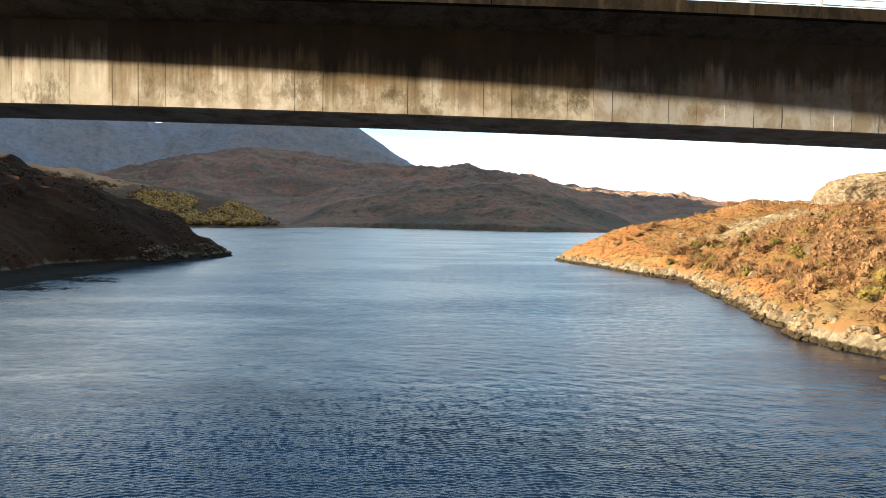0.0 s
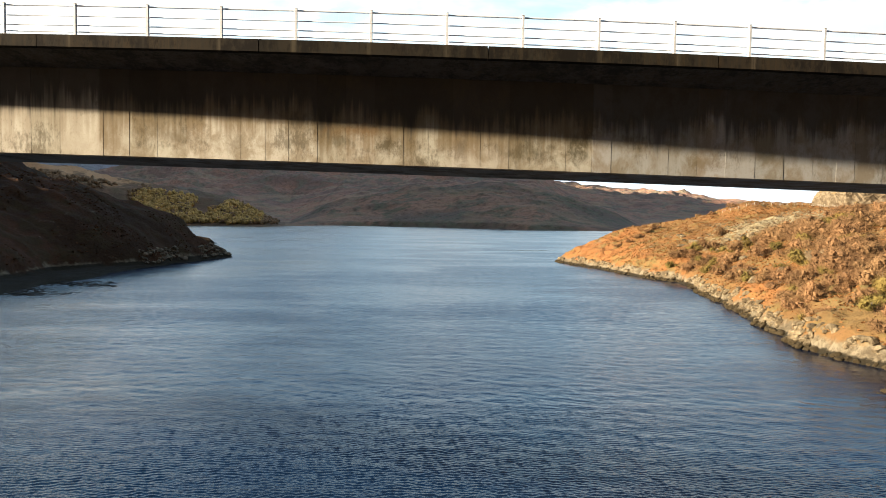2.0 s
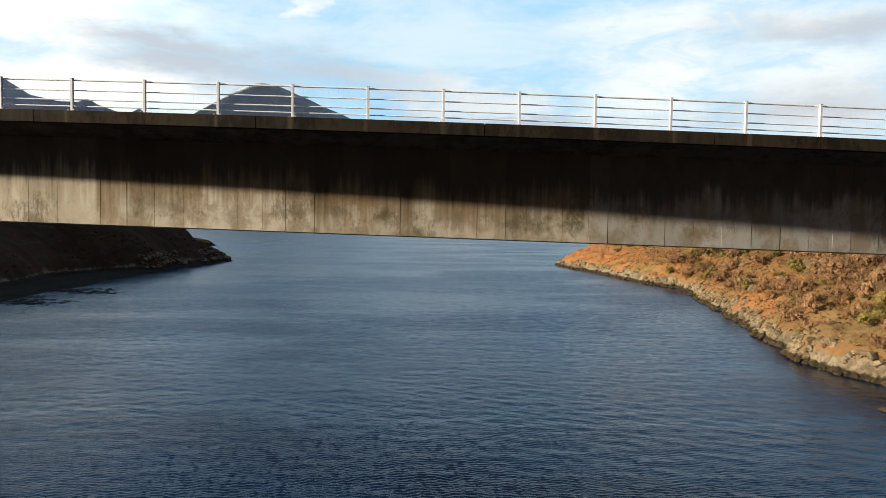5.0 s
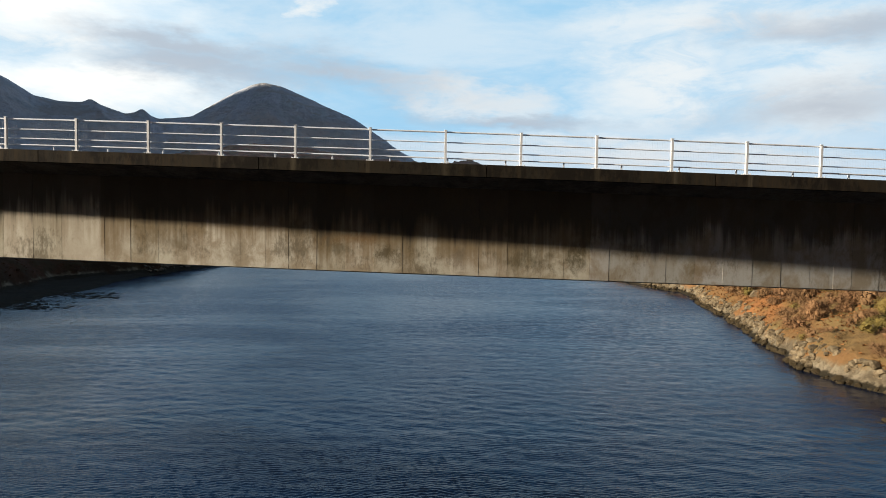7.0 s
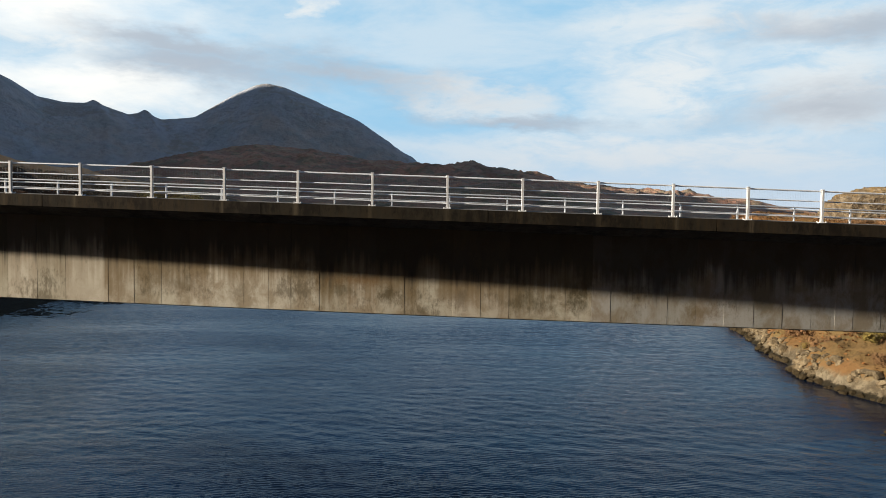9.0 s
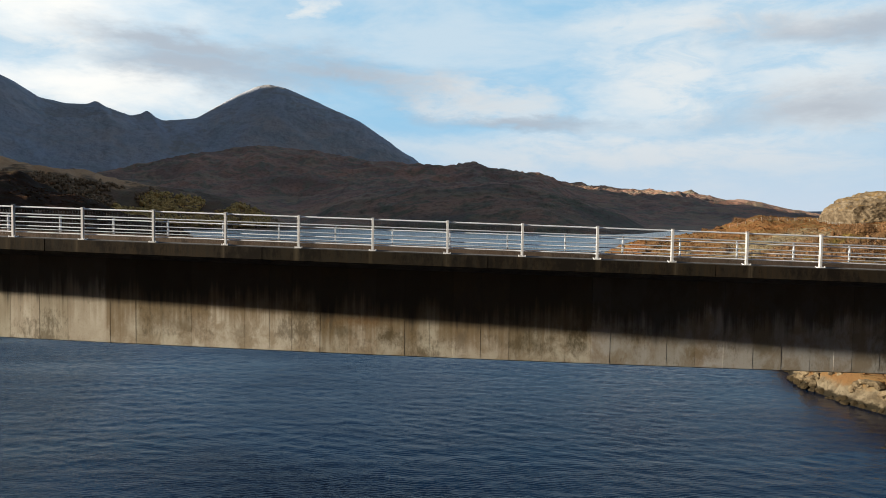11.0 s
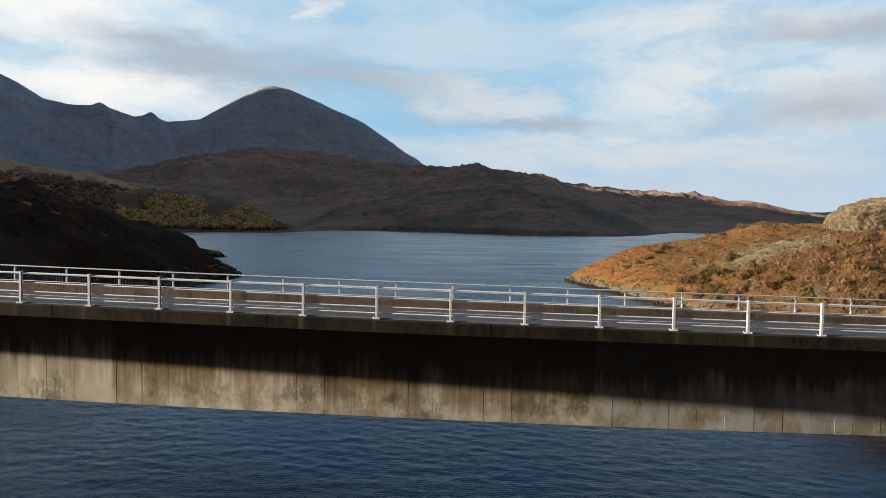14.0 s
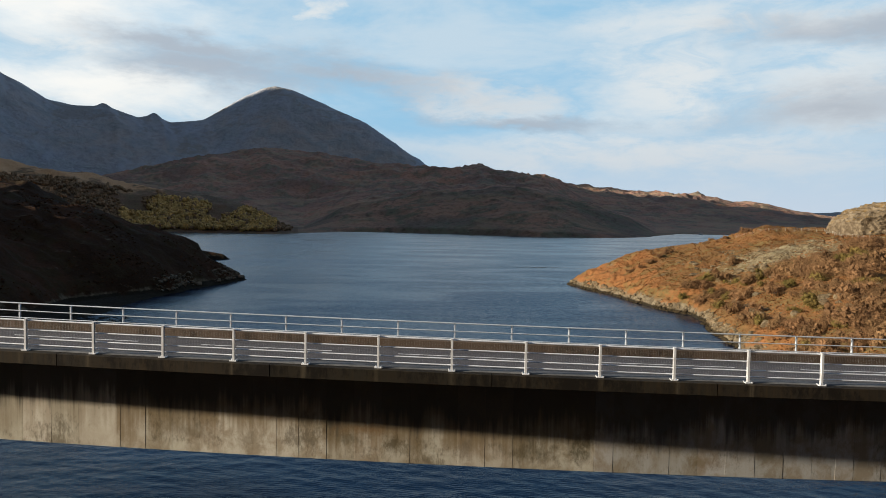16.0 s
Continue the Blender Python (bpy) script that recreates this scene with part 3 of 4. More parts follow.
# ---- near land ----
RIGHT_SHORE = [(330, -260), (300, -130), (140, -40), (74, 14), (65, 60), (65, 86), (63.5, 100), (60, 108), (59.5, 119), (62, 138), (67.5, 161), (70, 180), (71.5, 197), (76.5, 220), (75.5, 231), (70.5, 241), (65.5, 260), (62, 288), (54, 316), (51.5, 325),
               (57, 337), (84, 356), (130, 390), (210, 430), (330, 470), (900, 480), (900, -260)]
# unseen bank up to y 110, added to stop water glinting on the girder
LEFT_SHORE = [(-60, -260), (-28, -60), (-27, 0), (-31, 26), (-49, 60), (-83, 110), (-104, 150), (-105, 175), (-108, 192), (-107, 212), (-108.5, 232), (-107.5, 254), (-105, 275), (-101, 296), (-95, 323), (-113, 335), (-152, 358), (-188, 410),
              (-178, 438), (-144, 454), (-176, 472), (-260, 486), (-420, 500), (-900, 510), (-900, -260)]


def right_height(x, y):
    d = shore_distance(x, y, RIGHT_SHORE) + 5.0 * fbm(x, y, 16, 4, 3) + 1.6 * fbm(x, y, 3.5, 3, 5)
    rise = 29.0 * (1 - np.exp(-np.maximum(d - 3, 0) / 46.0))
    bank = 2.6 * smooth(d, 0.0, 3.5)
    lumps = smooth(d, 4, 30) * (6.0 * fbm(x, y, 34, 4, 11) + 2.2 * fbm(x, y, 9, 3, 12, True))
    lumps = lumps + smooth(d, 1, 6) * 0.7 * fbm(x, y, 2.2, 3, 13)
    ledge = smooth(d, -0.5, 1.5) * (1 - smooth(d, 7, 12))
    lumps = lumps + ledge * (2.6 * fbm(x + 0.5 * y, y * 0.5, 4.5, 4, 15, True) + 1.1 * fbm(x, y, 2.4, 2, 17, True) + 0.5)
    knoll = 1.6 * np.exp(-(((x - 126) / 9) ** 2 + ((y - 300) / 12) ** 2))
    back = 22 * smooth(x, 170, 420) + 5.0 * smooth(60 - y, 0, 60) * smooth(d, 0, 30)
    apron = 3.0 + 0.22 * np.maximum(x - 64, 0) + 90 * smooth(y, 62, 96)
    return np.where(d > 0, np.minimum(rise + bank + lumps + knoll + back, apron + 0.15 * lumps), np.maximum(d * 0.6, -6))


def left_height(x, y):
    d = shore_distance(x, y, LEFT_SHORE) + 5.0 * fbm(x, y, 15, 4, 23) + 1.6 * fbm(x, y, 3.5, 3, 25)
    flat = 15.0 * smooth(-y, -275, -225)
    rise = 41.0 * (1 - np.exp(-np.maximum(d - 2 - flat, 0) / 42.0))
    bank = 0.9 * smooth(d, 0.0, 5.0) + 2.1 * smooth(d - flat, 0.0, 4.0)
    lumps = smooth(d, 4, 40) * (7.0 * fbm(x, y, 36, 4, 31) + 3.0 * fbm(x, y, 10, 3, 32, True))
    brow = 5.0 * smooth(-x, 172, 182) * smooth(y, 270, 300)
    low = -0.62 * rise * smooth(y, 335, 430)
    apron = 3.0 + 0.20 * np.maximum(-36 - x, 0) + 90 * smooth(y, 112, 168)
    tip = np.hypot(x + 96, y - 322)
    apron = np.minimum(apron, 1.0 + 0.5 * tip + 90 * smooth(tip, 17, 38))
    return np.where(d > 0, np.minimum(rise + bank + lumps + brow + low, apron + 0.15 * lumps), np.maximum(d * 0.6, -6))


def land(name, height, xs, ys, mat, label):
    gx, gy = np.meshgrid(xs, ys)
    me = mesh_of(name, np.stack([gx, gy, height(gx, gy)], -1).reshape(-1, 3), grid_faces(len(ys), len(xs)), True)
    return tagged(piece(name, me, mat), label, "hillside", kind="structure")


land("ground_headland", right_height, np.concatenate([np.arange(44, 150, 0.62), np.arange(150, 230, 1.6), np.arange(230, 901, 22)]),
     np.concatenate([np.arange(-260, 90, 10), np.arange(90, 345, 0.68), np.arange(345, 481, 4)]), LIT_MOOR,
     "sunlit headland of rust-orange bracken above a pale rocky shore")
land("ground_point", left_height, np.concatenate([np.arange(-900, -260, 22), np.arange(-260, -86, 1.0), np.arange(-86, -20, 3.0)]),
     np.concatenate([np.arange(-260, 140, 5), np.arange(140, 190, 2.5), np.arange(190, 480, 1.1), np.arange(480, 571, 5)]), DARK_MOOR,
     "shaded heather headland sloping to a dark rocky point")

# ---- distant land: one sheet in rings round the narrows ----
SHADE_HILL_LOW, SHADE_HILL_HIGH = 640.0, 1200.0          # unseen high ground west of the loch, added to keep the sun off the moor
SHORE_AZ = [-60, -25, -20.5, -16.4, -14.0, -12.8, -9.8, -4.9, 2.0, 7.3, 13.1, 15.3, 17.2, 19.3, 30, 60]
SHORE_R = [1110, 1070, 1045, 1015, 990, 1020, 1140, 1150, 1065, 1015, 1065, 1150, 1400, 1400, 1400, 1400]
SPUR_AZ, SPUR_H = [-60, -33, -29.6, -24, -18, -15.5, -13.8, -12.8], [120, 99, 89, 70, 50, 28, 9, 0]
FRONT_AZ = [-60, -12.8, -11, -9, -6, -2, 3, 6, 8.1, 9.9, 11.7, 14.1, 15.5, 16.3, 60]
FRONT_EL = [-1.6, -1.5, -0.6, 0.5, 1.45, 1.95, 2.30, 2.30, 2.0, 1.45, 0.75, -0.35, -1.05, -1.7, -1.8]
RIDGE_AZ = [-60, -33, -28, -20, -15, -10, -6, -2.4, 1.86, 4.1, 7.7, 10.8, 14.3, 18.4, 20.8, 23.5, 25.8, 27.5, 33, 60]
RIDGE_EL = [2.0, 2.0, 2.2, 4.0, 4.9, 4.5, 3.9, 3.72, 3.76, 3.38, 2.92, 2.44, 2.12, 2.10, 1.52, 1.20, 0.73, 0.43, 0.4, 0.4]
# heights from -36 degrees westward are unseen, raised to shade the mountain
PEAK_AZ = [-60, -46, -39, -36, -32.9, -31.6, -30.1, -28.5, -27.1, -26.6, -26.0, -24.4, -23.6, -23.2, -22.7, -22.1, -19.7, -16.8, -15.4, -14.4, -13.2, -11.2, -7.7, -6.0, -4.1, -2.4, 0, 5, 60]
PEAK_EL = [27, 27, 24.0, 13.2, 9.0, 8.4, 7.5, 7.25, 7.3, 7.6, 7.2, 6.67, 6.85, 7.15, 6.7, 6.45, 6.8, 8.65, 9.35, 9.6, 9.4, 8.6, 7.2, 6.13, 4.83, 3.7, 2.0, 0.5, 0.4]
az = np.concatenate([np.arange(-60, -36, 1.0), np.arange(-36, 36, 0.075), np.arange(36, 61, 1.0)])
rr = np.concatenate([np.arange(940, 1300, 4.0), np.arange(1300, 1700, 6.5), np.arange(1700, 2900, 12), np.arange(2900, 4901, 17)])
A, MAP = np.meshgrid(az, rr)
RAD = np.where(MAP < 1700, MAP, 1700 + (MAP - 1700) * 0.8)
FX, FY = RAD * np.sin(np.radians(A)), RAD * np.cos(np.radians(A))
shore_r = np.interp(A + 0.5 * fbm(FX, FY, 130, 4, 61), SHORE_AZ, SHORE_R) + 16 * fbm(FX, FY, 45, 4, 63)
EYE_Z = 30.0


def eased(table_az, table_el, where, width):
    """A profile of elevation angles with its corners rounded off."""
    fine = np.arange(-70, 70, 0.05)
    kernel = np.exp(-0.5 * (np.arange(-60, 61) * 0.05 / width) ** 2)
    return np.interp(where, fine[60:-60], np.convolve(np.interp(fine, table_az, table_el), kernel / kernel.sum(), "valid"))


def ridged(x, y, size, octaves, seed):
    return fbm(x, y, size, octaves, seed, True) - 0.17


drift = fbm(FX, FY, 620, 4, 65)
off = RAD - shore_r
spur_h = np.interp(A, SPUR_AZ, SPUR_H)
spur = spur_h * (0.55 * smooth(off, -20, 120) + 0.45 * smooth(off, 40, 220)) * (1 - 0.75 * smooth(off, 280, 560)) * (1 - smooth(MAP, 1700, 2300))
# the moor climbs from the shore over a broken shelf to the ridge
shelf_el = eased(FRONT_AZ, FRONT_EL, A, 0.35)
ridge_el = eased(RIDGE_AZ, RIDGE_EL, A + 4.0 * drift * (1 - smooth(MAP, 2300, 2650)), 0.3)
shelf_h = np.maximum(EYE_Z + 1430 * np.tan(np.radians(shelf_el)), 0)
ridge_h = EYE_Z + 2460 * np.tan(np.radians(ridge_el))
climb = np.clip((RAD - shore_r) / np.maximum(1430 - shore_r, 60), 0, 1)
shelf = shelf_h * (0.62 * smooth(climb, -0.25, 1.0) + 0.38 * climb)
rest = np.clip((MAP - 1430) / (2650 - 1430), 0, 1)
beyond = shelf_h * (1 - smooth(rest, 0.05, 0.45) * smooth(A, 7.0, 11.0)) * (1 - rest)
slope = np.where(RAD < 1430, shelf, beyond + ridge_h * (0.35 * rest + 0.65 * rest * rest * (3 - 2 * rest)))
slope = slope * np.where(MAP > 2650, 1 - 0.3 * smooth(MAP, 2700, 3200), 1)
height = np.maximum(slope, spur)
peak_h = np.tan(np.radians(eased(PEAK_AZ, PEAK_EL, A + 6.0 * drift * (1 - smooth(MAP, 3900, 4450)), 0.13))) * 3900 + EYE_Z
scarp = smooth(MAP, 3100, 4450)
height = np.where(MAP > 2900, np.maximum(height, peak_h * (0.35 * scarp + 0.65 * scarp ** 1.5)), height)
height = height * (1 - 0.3 * smooth(MAP, 4500, 4900))
LINE_Y = FY - 0.2127 * FX          # one value along each line towards the sun
shade_hill = smooth(-A, 36.5, 44) * ((SHADE_HILL_LOW * smooth(LINE_Y, 800, 900) + 170 * smooth(LINE_Y, 1350, 1500) * (1 - smooth(LINE_Y, 2330, 2450))) * smooth(RAD, 1120, 1350) + SHADE_HILL_HIGH * smooth(MAP, 2850, 3500) * smooth(LINE_Y, 2500, 2800)) * (1 + 0.35 * fbm(FX, FY, 300, 4, 67))
height = np.maximum(height, shade_hill)
crest = smooth(MAP, 2450, 2650) * (1 - smooth(MAP, 2650, 2900))
summit = smooth(MAP, 4150, 4450)
relief = np.clip(height * 0.22, 0, 26) * (1 - 0.35 * crest) * (1 - 0.8 * summit) * (1 - 0.5 * smooth(MAP, 2900, 3200))
crags = 1.5 * fbm(FX, FY, 380, 5, 41) + 1.1 * ridged(FX, FY, 130, 4, 47) + 0.6 * ridged(FX, FY, 56, 4, 49)
height = height + relief * crags
# knolls and hollows of the moor
hummock = smooth(height, 3, 30) * (1 - smooth(MAP, 2700, 2950))
height = height + hummock * (1 - 0.25 * crest) * (14 * ridged(FX, FY, 150, 4, 53) + 4.5 * ridged(FX, FY, 46, 4, 57) + 1.5 * ridged(FX, FY, 17, 3, 58))
knolls = smooth(MAP, 2150, 2500) * (1 - smooth(MAP, 2620, 2900)) * smooth(A, -9, 0)
height = height + knolls * (-16 + 24 * ridged(FX, FY, 130, 4, 55) + 10 * ridged(FX, FY, 48, 3, 56))
# buttresses, gullies and terraces of bare rock on the mountain
steep = smooth(MAP, 3000, 3500) * (1 - smooth(MAP, 4200, 4440))
height = height + steep * (10 * ridged(A * 16, MAP * 0.30, 30, 4, 59) + 34 * ridged(FX, FY, 260, 4, 60) + 5 * ridged(FX, FY, 60, 4, 62))
ledges = (height + 26 * fbm(FX, FY, 260, 3, 64)) / 62.0
height = height + steep * smooth(height, 230, 330) * 62.0 * 0.34 * smooth(fbm(FX, FY, 330, 3, 68), -0.02, 0.16) * (smooth(ledges - np.floor(ledges), 0.35, 0.75) - (ledges - np.floor(ledges)))
height = np.where(off < 0, np.maximum(off * 0.4, -4.0), np.maximum(height, 0.4) * smooth(off, -2, 14) + 0.1)
cut = int(np.searchsorted(rr, 2860))
near = int(np.searchsorted(rr, 1430))
toe = int(np.searchsorted(az, -12.6))
for name, lo, hi, left, right, mat, label, kind_of in (
        ("ground_spur", 0, near + 1, 0, toe + 1, SPUR_GRASS, "grassy wooded spur running down to the far shore", "hillside"),
        ("ground_shore", 0, near + 1, toe, len(az), SHORE_MOOR, "heather slope above the far shore, its colours darkened for shade", "moorland"),
        ("ground_far", near, cut + 1, 0, len(az), FAR_MOOR, "dark brown moorland in shade below the mountain", "moorland"),
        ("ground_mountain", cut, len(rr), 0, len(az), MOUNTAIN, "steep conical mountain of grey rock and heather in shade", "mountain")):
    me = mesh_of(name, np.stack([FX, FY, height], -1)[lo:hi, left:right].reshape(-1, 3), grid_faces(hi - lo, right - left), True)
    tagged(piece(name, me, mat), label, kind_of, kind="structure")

# unseen hills added behind the viewpoint: they close the place and block low sky
ba, br = np.meshgrid(np.arange(62, 299, 2.0), np.concatenate([np.linspace(560, 900, 12), np.linspace(960, 2600, 18)]))
HX, HY = br * np.sin(np.radians(ba)), br * np.cos(np.radians(ba))
hh = 150 * smooth(br, 600, 1500) * (1 - 0.3 * smooth(ba, 235, 262)) + 260 * smooth(br, 1500, 2500) * (1 - 0.5 * smooth(ba, 225, 262))
hh = hh * (0.8 + 0.8 * fbm(HX, HY, 500, 5, 141)) + np.where(br < 590, -6, 1)
tagged(piece("ground_rear", mesh_of("ground_rear", np.stack([HX, HY, hh], -1).reshape(-1, 3), grid_faces(ba.shape[0], ba.shape[1])[:, ::-1], True), FAR_MOOR),
       "unseen brown hills added round the loch behind the bridge", "hills", kind="structure")

# ---- the bridge ----
RADIUS, X0, Y0, HEAD = 250.0, 5.06, 23.81, 0.0064
CX, CY = X0 - RADIUS * math.sin(HEAD), Y0 + RADIUS * math.cos(HEAD)
BAY, FALL, SLOPE = 2.467, 0.064, -0.022
S_MIN, S_MAX = -59, 28          # in bays


def deck(s, v, dz=0.0):
    """A place on the bridge: s along the near parapet, v across from it, dz above its post bases."""
    a = s / RADIUS + HEAD
    return Vector((CX + (RADIUS - v) * math.sin(a), CY - (RADIUS - v) * math.cos(a), 26.34 + SLOPE * s - 0.00008 * s * s - FALL * max(v, 0) + dz))


def deck_matrix(s, v, dz=0.0):
    return Matrix.Translation(deck(s, v, dz)) @ Matrix.Rotation(s / RADIUS + HEAD, 4, "Z")


def sweep(bm, profile, s0, s1, steps, closed=True):
    """Draws a profile of (v, dz) along the deck from s0 to s1."""
    rings = []
    for i in range(steps + 1):
        s = s0 + (s1 - s0) * i / steps
        rings.append([bm.verts.new(deck(s, v, dz)) for v, dz in profile])
    k = len(profile)
    for r0, r1 in zip(rings, rings[1:]):
        for j in range(k if closed else k - 1):
            bm.faces.new((r0[j], r0[(j + 1) % k], r1[(j + 1) % k], r1[j]))
    if closed:
        bm.faces.new(rings[0][::-1])
        bm.faces.new(rings[-1])
    bmesh.ops.recalc_face_normals(bm, faces=bm.faces[:])
    return bm


FACE, FAR_FACE, FAR_V = 1.58, 4.98, 6.27
S0, S1 = S_MIN * BAY, S_MAX * BAY
bridge = thing("bridge", "curved concrete box girder road bridge over the narrows", "bridge")
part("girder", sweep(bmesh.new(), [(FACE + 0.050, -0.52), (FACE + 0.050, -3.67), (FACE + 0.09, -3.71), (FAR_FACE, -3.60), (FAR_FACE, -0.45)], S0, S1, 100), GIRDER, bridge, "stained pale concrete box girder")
part("deck_slab", sweep(bmesh.new(), [(-0.05, -0.03), (-0.05, -0.30), (FACE - 0.02, -0.62), (FACE + 0.3, -0.62), (FAR_FACE - 0.2, -0.45), (FAR_FACE + 0.2, -0.42), (FAR_V + 0.25, -0.2), (FAR_V + 0.25, -0.03)], S0, S1, 100), SLAB, bridge)
part("road_surface", sweep(bmesh.new(), [(0.75, 0.006), (0.75, -0.03), (5.75, -0.03), (5.75, 0.006)], S0, S1, 100), ASPHALT, bridge, "grey asphalt carriageway")
part("verge", sweep(bmesh.new(), [(0.02, 0.0), (0.02, -0.03), (0.745, -0.03), (0.745, 0.03), (0.60, 0.035), (0.10, 0.035)], S0, S1, 100), VERGE, bridge, "grey concrete edge strip")
part("kerb", sweep(bmesh.new(), [(5.755, -0.03), (5.755, 0.30), (5.80, 0.33), (FAR_V - 0.13, 0.33), (FAR_V - 0.13, -0.03)], S0, S1, 100), KERB, bridge, "brown stained concrete upstand")
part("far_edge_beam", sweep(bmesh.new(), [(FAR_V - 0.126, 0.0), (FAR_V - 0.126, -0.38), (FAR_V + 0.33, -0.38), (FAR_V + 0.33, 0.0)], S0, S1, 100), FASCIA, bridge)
part("gutter_line", sweep(bmesh.new(), [(0.755, 0.012), (0.755, 0.007), (0.84, 0.007), (0.84, 0.012)], S0, S1, 100), LINE, bridge, "worn white edge line")
# dashed centre line
dash = 0.76 - 7.86 * 18
while dash < S1 - 8:
    if dash > S0:
        part("road_marking", sweep(bmesh.new(), [(3.51, 0.012), (3.51, 0.007), (3.60, 0.007), (3.60, 0.012)], dash, dash + 5.24, 5), LINE, bridge, "white painted dash")
    dash += 7.86
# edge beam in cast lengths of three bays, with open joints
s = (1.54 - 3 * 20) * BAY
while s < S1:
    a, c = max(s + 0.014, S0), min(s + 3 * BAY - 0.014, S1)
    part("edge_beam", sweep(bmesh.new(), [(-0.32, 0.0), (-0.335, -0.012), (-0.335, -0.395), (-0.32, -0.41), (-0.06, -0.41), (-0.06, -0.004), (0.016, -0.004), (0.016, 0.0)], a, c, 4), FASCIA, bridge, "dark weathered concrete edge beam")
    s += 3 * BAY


def post_mesh():
    """A tapered H-section parapet post on a base plate."""
    bm = bmesh.new()
    box(bm, (-0.038, -0.05, 0.02), (0.038, -0.036, 1.09), 0.003)
    box(bm, (-0.038, 0.036, 0.02), (0.038, 0.05, 1.09), 0.003)
    box(bm, (-0.007, -0.037, 0.02), (0.007, 0.037, 1.085))
    box(bm, (-0.05, -0.056, 1.085), (0.05, 0.056, 1.10), 0.003)
    box(bm, (-0.12, -0.11, -0.002), (0.12, 0.11, 0.026), 0.006)
    for x in (-0.105, 0.105):
        for y in (-0.085, 0.085):
            box(bm, (x - 0.018, y - 0.018, 0.026), (x + 0.018, y + 0.018, 0.055), 0.004)
    me = bpy.data.meshes.new("post")
    bm.to_mesh(me)
    bm.free()
    return me


def wire_panel():
    """One bay of vertical infill wires between two carrier wires."""
    bm = bmesh.new()
    x = -BAY / 2 + 0.10
    while x < BAY / 2 - 0.08:
        box(bm, (x - 0.0009, -0.0009, 0.10 + SLOPE * x), (x + 0.0009, 0.0009, 1.02 + SLOPE * x))
        x += 0.055
    me = bpy.data.meshes.new("wire_mesh")
    bm.to_mesh(me)
    bm.free()
    return me


def slim_post():
    """A narrow flat-bar post on a small plate."""
    bm = bmesh.new()
    box(bm, (-0.03, -0.045, 0.012), (0.03, 0.045, 1.06), 0.006)
    box(bm, (-0.08, -0.09, -0.002), (0.08, 0.09, 0.018), 0.004)
    me = bpy.data.meshes.new("post")
    bm.to_mesh(me)
    bm.free()
    return me


POST, SLIM_POST, WIRES = post_mesh(), slim_post(), wire_panel()


def parapet(v, side, label, mesh_panels):
    """side: -1 when the rails are fixed on the face turned to +v."""
    rail_thing = thing("parapet", label, "bridge parapet", "parapets of the bridge")
    for i in range(S_MIN, S_MAX + 1):
        piece("post", POST if mesh_panels else SLIM_POST, POSTS if mesh_panels else FAR_RAIL, rail_thing, "", deck_matrix(i * BAY, v, FALL * 0))
    rv = v + side * 0.085
    for z, hh, dd in ((1.045, 0.025, 0.030), (0.71, 0.020, 0.018), (0.405, 0.020, 0.018), (0.19, 0.020, 0.018)):
        for i in range(S_MIN, S_MAX, 3):
            a, c = i * BAY + 0.01, min(i + 3, S_MAX) * BAY - 0.01
            part("rail", sweep(bmesh.new(), [(rv - dd, z - hh + 0.012), (rv - dd + 0.012, z - hh), (rv + dd - 0.012, z - hh), (rv + dd, z - hh + 0.012),
                                            (rv + dd, z + hh - 0.012), (rv + dd - 0.012, z + hh), (rv - dd + 0.012, z + hh), (rv - dd, z + hh - 0.012)], a, c, 4), RAIL if mesh_panels else FAR_RAIL, rail_thing)
    if mesh_panels:
        for i in range(-14, 10):
            piece("wire_mesh", WIRES, WIRE, rail_thing, "fine grey wire infill", deck_matrix((i + 0.5) * BAY, v + side * 0.14))
    return rail_thing


parapet(0.0, 1, "pale grey galvanised steel parapet with four rails and wire infill", True)
parapet(FAR_V, -1, "pale grey steel parapet with four rails beyond the road", False)

# cast panels of the girder's face, with wider joints between the pours
POUR_JOINTS = (-19.92, -10.50, 0.21, 9.60)
JOINTS = [-21.05, -19.92, -18.83, -17.23, -16.26, -15.24, -14.18, -13.13, -12.22, -11.32, -10.50, -9.49, -8.48, -7.46, -6.44, -5.55, -4.72, -3.73, -2.72, -1.71, -0.72,
          0.21, 0.88, 1.89, 2.90, 3.92, 4.93, 5.99, 7.02, 8.07, 8.93, 9.60]
JOINTS = [JOINTS[0] - 1.01 * k for k in range(8, 0, -1)] + JOINTS + [JOINTS[-1] + 1.01 * k for k in range(1, 19)]


def panel_mesh(width, gap_left, gap_right):
    bm = bmesh.new()
    box(bm, (gap_left, -0.03, -3.20), (width - gap_right, 0.02, 0.0), 0.006)
    for vert in bm.verts:
        vert.co.z += SLOPE * vert.co.x
    me = bpy.data.meshes.new("panel")
    bm.to_mesh(me)
    bm.free()
    return me


girder = bpy.data.objects["girder"]
joint_rng = random.Random(5)
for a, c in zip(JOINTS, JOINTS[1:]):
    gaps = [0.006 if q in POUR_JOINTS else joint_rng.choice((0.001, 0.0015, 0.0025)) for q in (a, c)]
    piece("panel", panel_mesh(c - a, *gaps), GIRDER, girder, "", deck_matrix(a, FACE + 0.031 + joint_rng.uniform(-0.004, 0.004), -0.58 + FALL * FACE))

